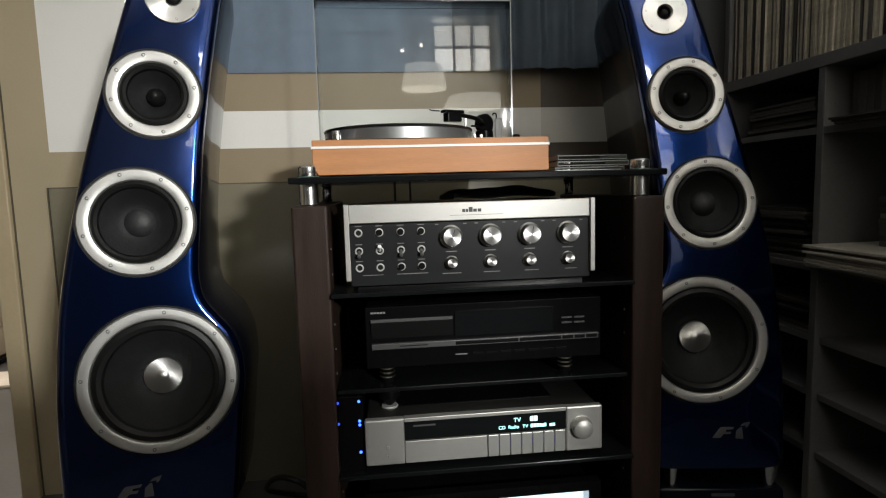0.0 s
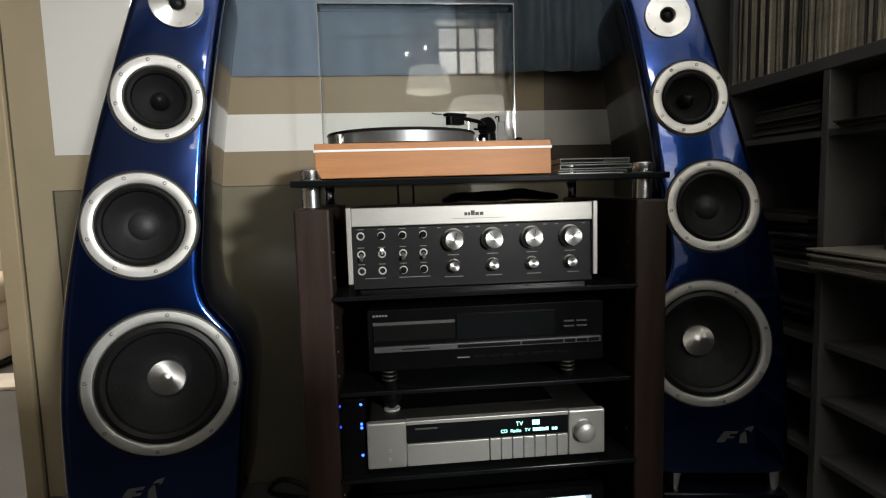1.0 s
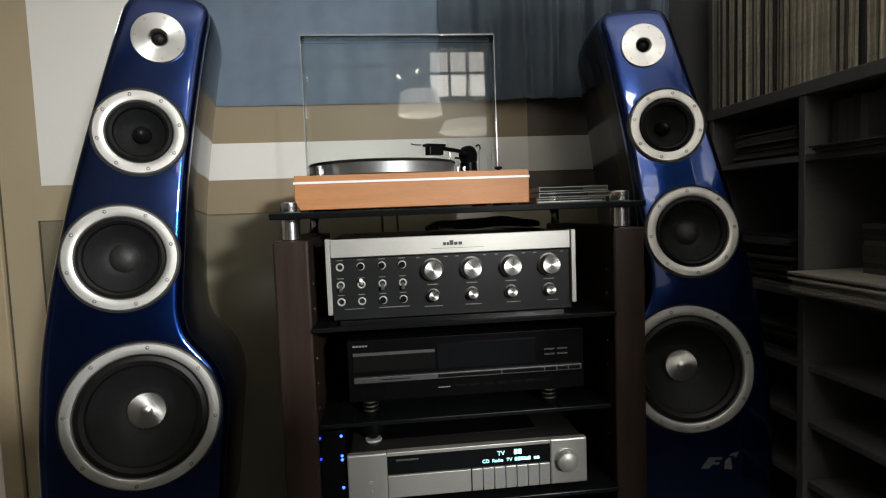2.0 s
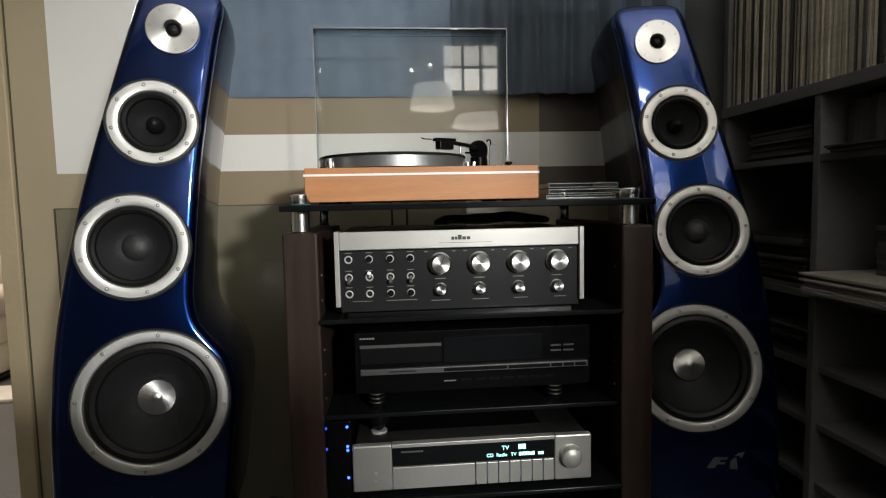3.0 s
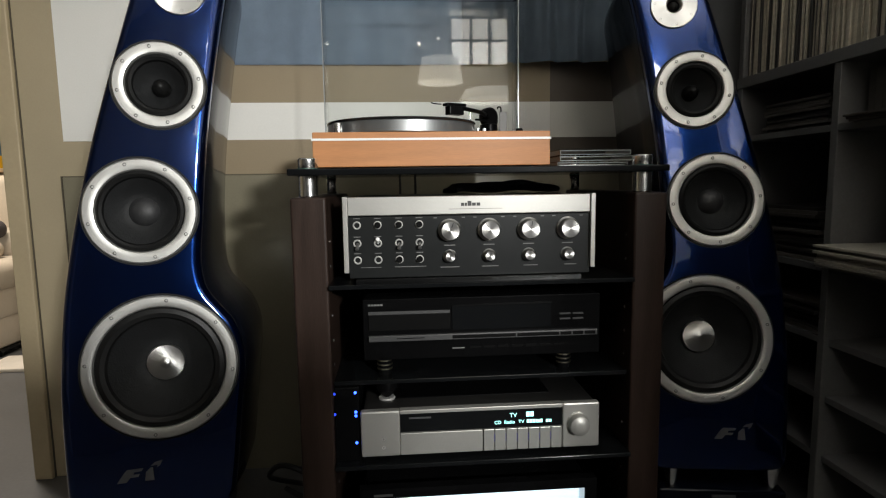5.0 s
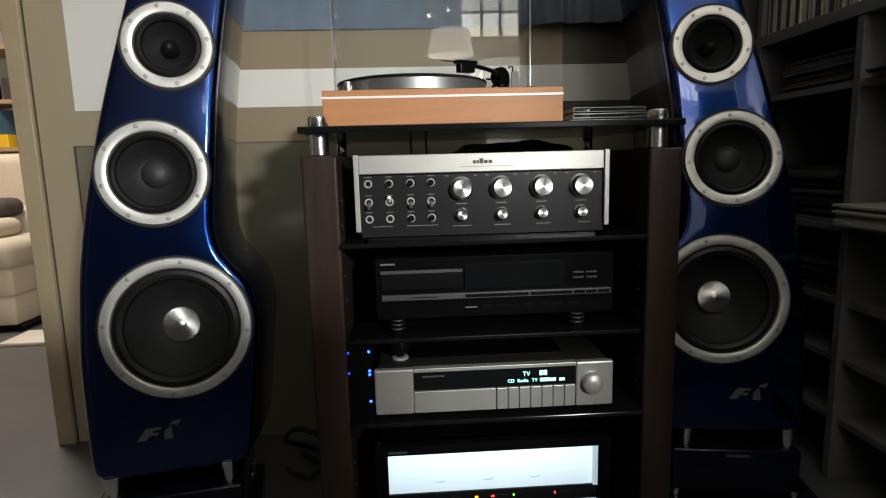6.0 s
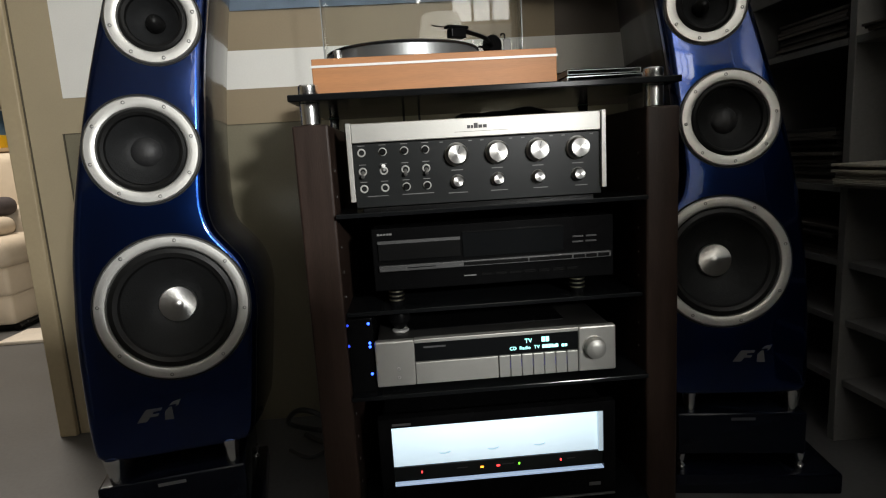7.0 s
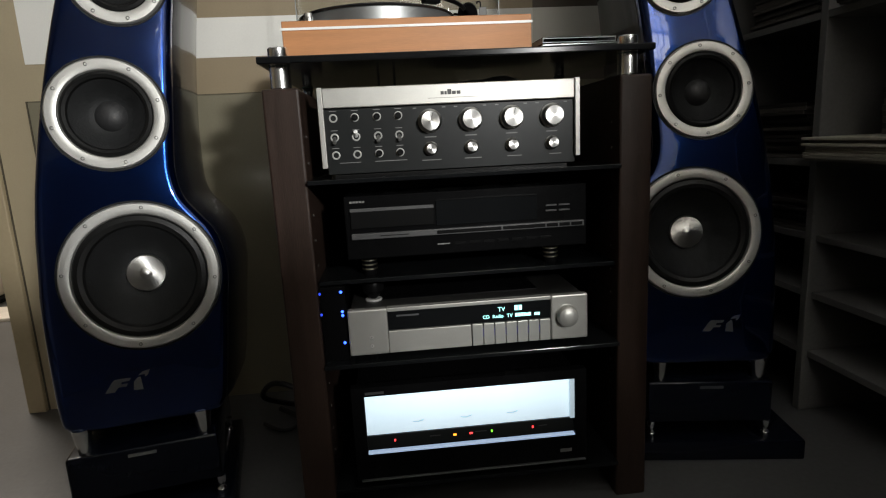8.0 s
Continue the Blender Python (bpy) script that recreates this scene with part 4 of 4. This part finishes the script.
# ---- cables ----
bundle = thing("cable_bundle", 0.3, 0.25, 0.802, "loosely coiled black cables lying on the amplifier", "cable")
for k in range(7):
    o = 0.006 * k
    bm = tube([(0.18 + 0.004 * k, 0.27, 0.806), (0.20, 0.22 - o, 0.812 + 0.003 * (k % 3)), (0.27, 0.20 + 0.5 * o, 0.808 + 0.004 * (k % 4)), (0.335, 0.215 - o, 0.812 + 0.002 * k), (0.395, 0.20 + o, 0.808 + 0.003 * (k % 3)), (0.43, 0.25, 0.808), (0.40, 0.30 - o, 0.81), (0.30, 0.29 + o * 0.3, 0.814), (0.21, 0.30, 0.809)], 0.0055, 8)
    part("cable", bm, M_CABLE, bundle, "", True, pose(-0.278, -0.25, -0.802))
for x in (0.10, 0.138):
    tagged(part("hanging_cable", tube([(x, 0.43, 0.87), (x + 0.003, 0.432, 0.80), (x - 0.004, 0.43, 0.6), (x + 0.01, 0.43, 0.3), (x, 0.43, 0.01)], 0.003, 8), M_CABLE, None, "", True), "thin black cable hanging behind the rack", "cable")
bm = tube([(-0.22, 0.46, 0.02), (-0.16, 0.42, 0.012), (-0.12, 0.36, 0.06), (-0.15, 0.34, 0.125), (-0.21, 0.36, 0.135), (-0.25, 0.42, 0.075), (-0.20, 0.5, 0.012), (-0.12, 0.48, 0.012)], 0.007, 8)
tagged(part("floor_cable", bm, M_CABLE, None, "", True), "thick black power cable looped on the floor", "cable")
bm = tube([(-0.25, 0.40, 0.01), (-0.19, 0.35, 0.012), (-0.14, 0.40, 0.012), (-0.11, 0.46, 0.012)], 0.005, 8)
tagged(part("floor_cable", bm, M_CABLE, None, "", True), "thin black cable lying on the floor", "cable")

# ---- shelf unit along the side wall ----
SX = 1.09
shelf = thing("shelf_unit", SX, 0.0, 0, "dark grey laminate shelf unit filled with records and magazines", "shelf")
for y in (-0.77, -0.26, 0.23, 0.60):
    part("divider", box(0.0, 0.40, y, y + 0.022, 0.0, 1.08 if y < 0.5 else 1.53, 0.0015, 1), M_SHELF, shelf, "upright divider")
part("main_board", box(-0.004, 0.42, -0.80, 0.625, 1.08, 1.11, 0.002, 1), M_SHELF, shelf, "long shelf board")
part("top_board", box(-0.004, 0.42, -0.80, 0.625, 1.53, 1.56, 0.002, 1), M_SHELF, shelf, "long top board")
for y0, y1 in ((-0.748, -0.26), (-0.238, 0.23), (0.252, 0.60)):
    for z in (0.141, 0.289, 0.428, 0.604, 0.928):
        part("shelf_board", box(0.012 if z < 0.5 else 0.0, 0.40, y0, y1, z, z + 0.016, 0.001, 1), M_SHELF, shelf, "shelf board")
    part("back_board", box(0.385, 0.40, y0, y1, 0.0, 1.08), M_SHELF, shelf, "back board")

rnd = random.Random(4)
proto = []
for k in range(6):
    th = 0.0035 + 0.0012 * k
    for mtl in (M_PAPER, M_PAPERDARK, M_PAPER):
        ob = part("record_sleeve", box(0.0, 0.315, -th / 2, th / 2, 0, 0.313, 0.0008, 1), mtl)
        tagged(ob, "worn cardboard record sleeve standing upright in a row", "record", "row of records")
        proto.append((th, ob))
y, used = 0.596, set()
while y > -0.30:
    k = rnd.randrange(len(proto))
    th, ob = proto[k]
    y -= th / 2 + 0.0006
    m = pose(SX + 0.010 + rnd.uniform(0, 0.006), y, 1.1101, rnd.uniform(-0.5, 0.5) if rnd.random() < 0.8 else rnd.uniform(-1, 1), 0, 0)
    if k in used:
        copy_thing(ob, m)
    else:
        ob.matrix_basis = m
        used.add(k)
    y -= th / 2 + 0.0006
for k, (th, ob) in enumerate(proto):
    if k not in used:
        bpy.data.objects.remove(ob)

# magazines, boxes and dark spines in the lower bays
for y0, y1, z, n in ((-0.23, 0.225, 0.6202, 8),):
    for i in range(n):
        ob = part("magazine", box(SX - 0.042 + rnd.uniform(-0.008, 0.008), SX + 0.26, y0 + rnd.uniform(0, 0.012), y1 - rnd.uniform(0, 0.012), z + 0.0066 * i, z + 0.0066 * i + 0.0062, 0.0008, 1), M_MAG)
        tagged(ob, "magazine in a flat pile on the shelf", "magazine", "pile of magazines")
yy = 0.0
while yy < 0.20:
    w = rnd.uniform(0.010, 0.022)
    ob = part("disc_box", box(SX + 0.05, SX + 0.19, yy, yy + w - 0.0008, 0.9442, 0.9442 + rnd.uniform(0.115, 0.125), 0.0008, 1), M_PAPERDARK)
    tagged(ob, "dark disc box standing on the shelf", "disc box", "row of disc boxes")
    yy += w
for i in range(9):
    z = 0.6735 + 0.0122 * i
    ob = part("disc_case", box(SX + 0.06, SX + 0.20, -0.01 + rnd.uniform(0, 0.01), 0.135 + rnd.uniform(-0.006, 0), z, z + 0.0116, 0.0006, 1), M_PAPERDARK)
    tagged(ob, "dark plastic disc case in a flat pile", "disc case", "pile of disc cases")
# flat piles of dark sleeves in the deep bay, and thin papers on the board beside it
for y0, y1, z0, n, th in ((0.27, 0.52, 0.9442, 9, 0.0085), (0.29, 0.55, 0.6202, 14, 0.0095), (0.27, 0.50, 0.4442, 8, 0.0095)):
    for i in range(n):
        z = z0 + th * i
        ob = part("flat_sleeve", box(SX + rnd.uniform(0.008, 0.03), SX + 0.30, y0 + rnd.uniform(0, 0.012), y1 - rnd.uniform(0, 0.012), z, z + th - 0.0008, 0.0008, 1), M_PAPERDARK)
        tagged(ob, "dark cardboard sleeve lying in a flat pile", "record", "flat piles of sleeves")
for i in range(3):
    z = 0.9442 + 0.0052 * i
    ob = part("paper_pad", box(SX - 0.02 + rnd.uniform(-0.006, 0.006), SX + 0.04, -0.22 + rnd.uniform(0, 0.02), 0.20 - rnd.uniform(0, 0.02), z, z + 0.0046, 0.0006, 1), M_PAPERDARK)
    tagged(ob, "thin dark pad lying on the shelf edge", "pad", "pads on the shelf")

# ---- living room seen through the doorway ----
sofa = thing("sofa", -2.45, 2.35, 0, "beige upholstered sofa with soft cushions on a black base rail", "sofa")
part("base_panel", box(-0.72, 0.565, -0.49, 0.45, 0.035, 0.185, 0.018, 3), M_SOFA, sofa, "", True)
part("front_panel", box(-0.72, 0.57, -0.495, 0.45, 0.18, 0.325, 0.022, 3), M_SOFA, sofa, "", True)
part("seat_cushion", box(-0.70, 0.585, -0.51, 0.10, 0.315, 0.465, 0.055, 5), M_SOFA, sofa, "", True)
part("rear_cushion", box(-0.72, 0.57, -0.12, 0.28, 0.42, 0.60, 0.07, 5), M_SOFA, sofa, "", True)
part("backrest", box(-0.72, 0.57, 0.16, 0.46, 0.46, 0.905, 0.06, 5), M_SOFA, sofa, "", True)
part("base_rail", tube([(-0.70, -0.47, 0.018), (0.2, -0.47, 0.018), (0.53, -0.455, 0.018), (0.56, -0.40, 0.018), (0.56, 0.42, 0.018)], 0.018, 10), M_BLACK, sofa, "black metal rail")
tagged(part("cushion", box(-2.36, -1.98, 1.93, 2.16, 0.462, 0.56, 0.045, 5), M_SOFA, None, "", True), "soft beige cushion lying on the sofa", "cushion")
tagged(part("cushion", box(-2.30, -2.02, 2.08, 2.26, 0.561, 0.66, 0.045, 5), M_CUSHION, None, "", True), "dark cushion on the beige sofa", "cushion")
tagged(part("rug", box(-1.82, -1.2, 1.62, 1.84, 0.0, 0.018, 0.006, 2), M_RUG, None, "", True), "pale shaggy rug in front of the sofa", "rug")
rackw = thing("bookcase", -2.7, 3.2, 0, "open bookcase with wooden boards against the pale wall", "bookcase")
for x in (-0.62, 0.62):
    part("post", box(x - 0.015, x + 0.015, -0.15, 0.15, 0, 2.0), M_BLACK, rackw, "black post")
for z in (0.45, 0.935, 1.25, 1.60, 1.9):
    part("board", box(-0.66, 0.66, -0.16, 0.16, z, z + 0.028, 0.003, 1), M_OAK, rackw, "light wood board")
for nm, x0, x1, y0, y1, z0, z1, m, lb in (
        ("storage_box", -2.98, -2.60, 3.05, 3.25, 0.9635, 1.05, M_YELLOW, "yellow cardboard box lying on the bookcase"),
        ("storage_box", -2.95, -2.66, 3.07, 3.24, 1.0505, 1.225, M_TEALBOX, "blue box on top of the yellow box"),
        ("storage_box", -2.56, -2.40, 3.08, 3.25, 0.9635, 1.20, M_PALEBOX, "pale box standing on the bookcase"),
        ("picture_frame", -2.86, -2.66, 3.10, 3.14, 1.2785, 1.56, M_BLACK, "black framed panel leaning on the bookcase"),
        ("storage_box", -2.60, -2.42, 3.06, 3.24, 1.2785, 1.42, M_CUSHION, "dark box standing on the bookcase"),
        ("storage_box", -2.98, -2.62, 3.05, 3.22, 1.6285, 1.74, M_PALEBOX, "pale pinkish box on the bookcase")):
    tagged(part(nm, box(x0, x1, y0, y1, z0, z1, 0.004), m), lb, "box" if nm == "storage_box" else "picture frame")

# ---- two small bulbs behind the viewer, mirrored in the clear cover ----
M_BULB = mat("lit_bulb", (0.9, 0.9, 0.85), 0.4, vary=0, bump=0, emit=(1.0, 0.93, 0.82), power=25)
for x, z in ((0.275, 1.865), (0.42, 1.905)):
    w = thing("wall_lamp", x, -2.6, z, "small lit bulb on a wall bracket", "wall lamp")
    part("bracket", box(-0.02, 0.02, 0.0, 0.02, -0.04, 0.02, 0.004), M_ALU, w)
    part("bulb", lathe([(0.0, -0.013), (0.007, -0.012), (0.012, -0.005), (0.012, 0.004), (0.007, 0.011), (0.0, 0.012)], 20), M_BULB, w, "glowing bulb", True, pose(0, 0.042, 0))

# Panes stand in for the mirrored lit opening; the upper row is its ceiling.
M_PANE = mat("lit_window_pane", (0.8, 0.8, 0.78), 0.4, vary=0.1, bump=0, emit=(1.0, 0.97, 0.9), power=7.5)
M_PANEDIM = mat("lit_ceiling_pane", (0.8, 0.8, 0.78), 0.4, vary=0.1, bump=0, emit=(1.0, 0.96, 0.88), power=4.5)
win = thing("window_1", 0.745, -2.66, 1.73, "glowing stand-in for the lit opening, with slim bars", "window", 0, "", "structure")
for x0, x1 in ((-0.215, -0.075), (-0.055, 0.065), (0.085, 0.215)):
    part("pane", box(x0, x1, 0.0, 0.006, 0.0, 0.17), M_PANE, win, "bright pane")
    part("pane", box(x0, x1, 0.0, 0.006, 0.185, 0.34), M_PANEDIM, win, "dimmer pane standing for the lit room's ceiling")
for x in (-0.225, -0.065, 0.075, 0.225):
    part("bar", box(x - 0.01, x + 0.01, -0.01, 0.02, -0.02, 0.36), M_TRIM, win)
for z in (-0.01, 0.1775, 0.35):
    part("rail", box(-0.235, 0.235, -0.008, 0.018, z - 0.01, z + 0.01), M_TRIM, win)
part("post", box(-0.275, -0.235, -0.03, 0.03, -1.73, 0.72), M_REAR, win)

# glowing shapes added behind the viewer for two pale patches mirrored in the cover
M_PATCHGLOW = mat("mirrored_patch_glow", (0.8, 0.78, 0.72), 0.8, vary=0.1, bump=0.1, emit=(1.0, 0.95, 0.85), power=3.2)
for x, z, r, h in ((0.415, 1.54, 0.165, 0.17), (0.79, 1.41, 0.24, 0.08)):
    lamp = thing("hanging_lamp", x, -2.35, z, "pale glowing shape on a thin cord, added for a patch mirrored in the cover", "lamp", 0, "hanging lamps")
    part("shade", lathe([(r * 0.95, 0.0), (r, 0.004), (r * 0.8, h), (r * 0.76, h + 0.002), (0.02, h + 0.002)], 32), M_PATCHGLOW, lamp, "added glowing shape", True)
    part("cord", tube([(0, 0, h), (0, 0, (h + 2.45 - z) / 2), (0, 0, 2.45 - z)], 0.003, 6), M_CABLE, lamp)
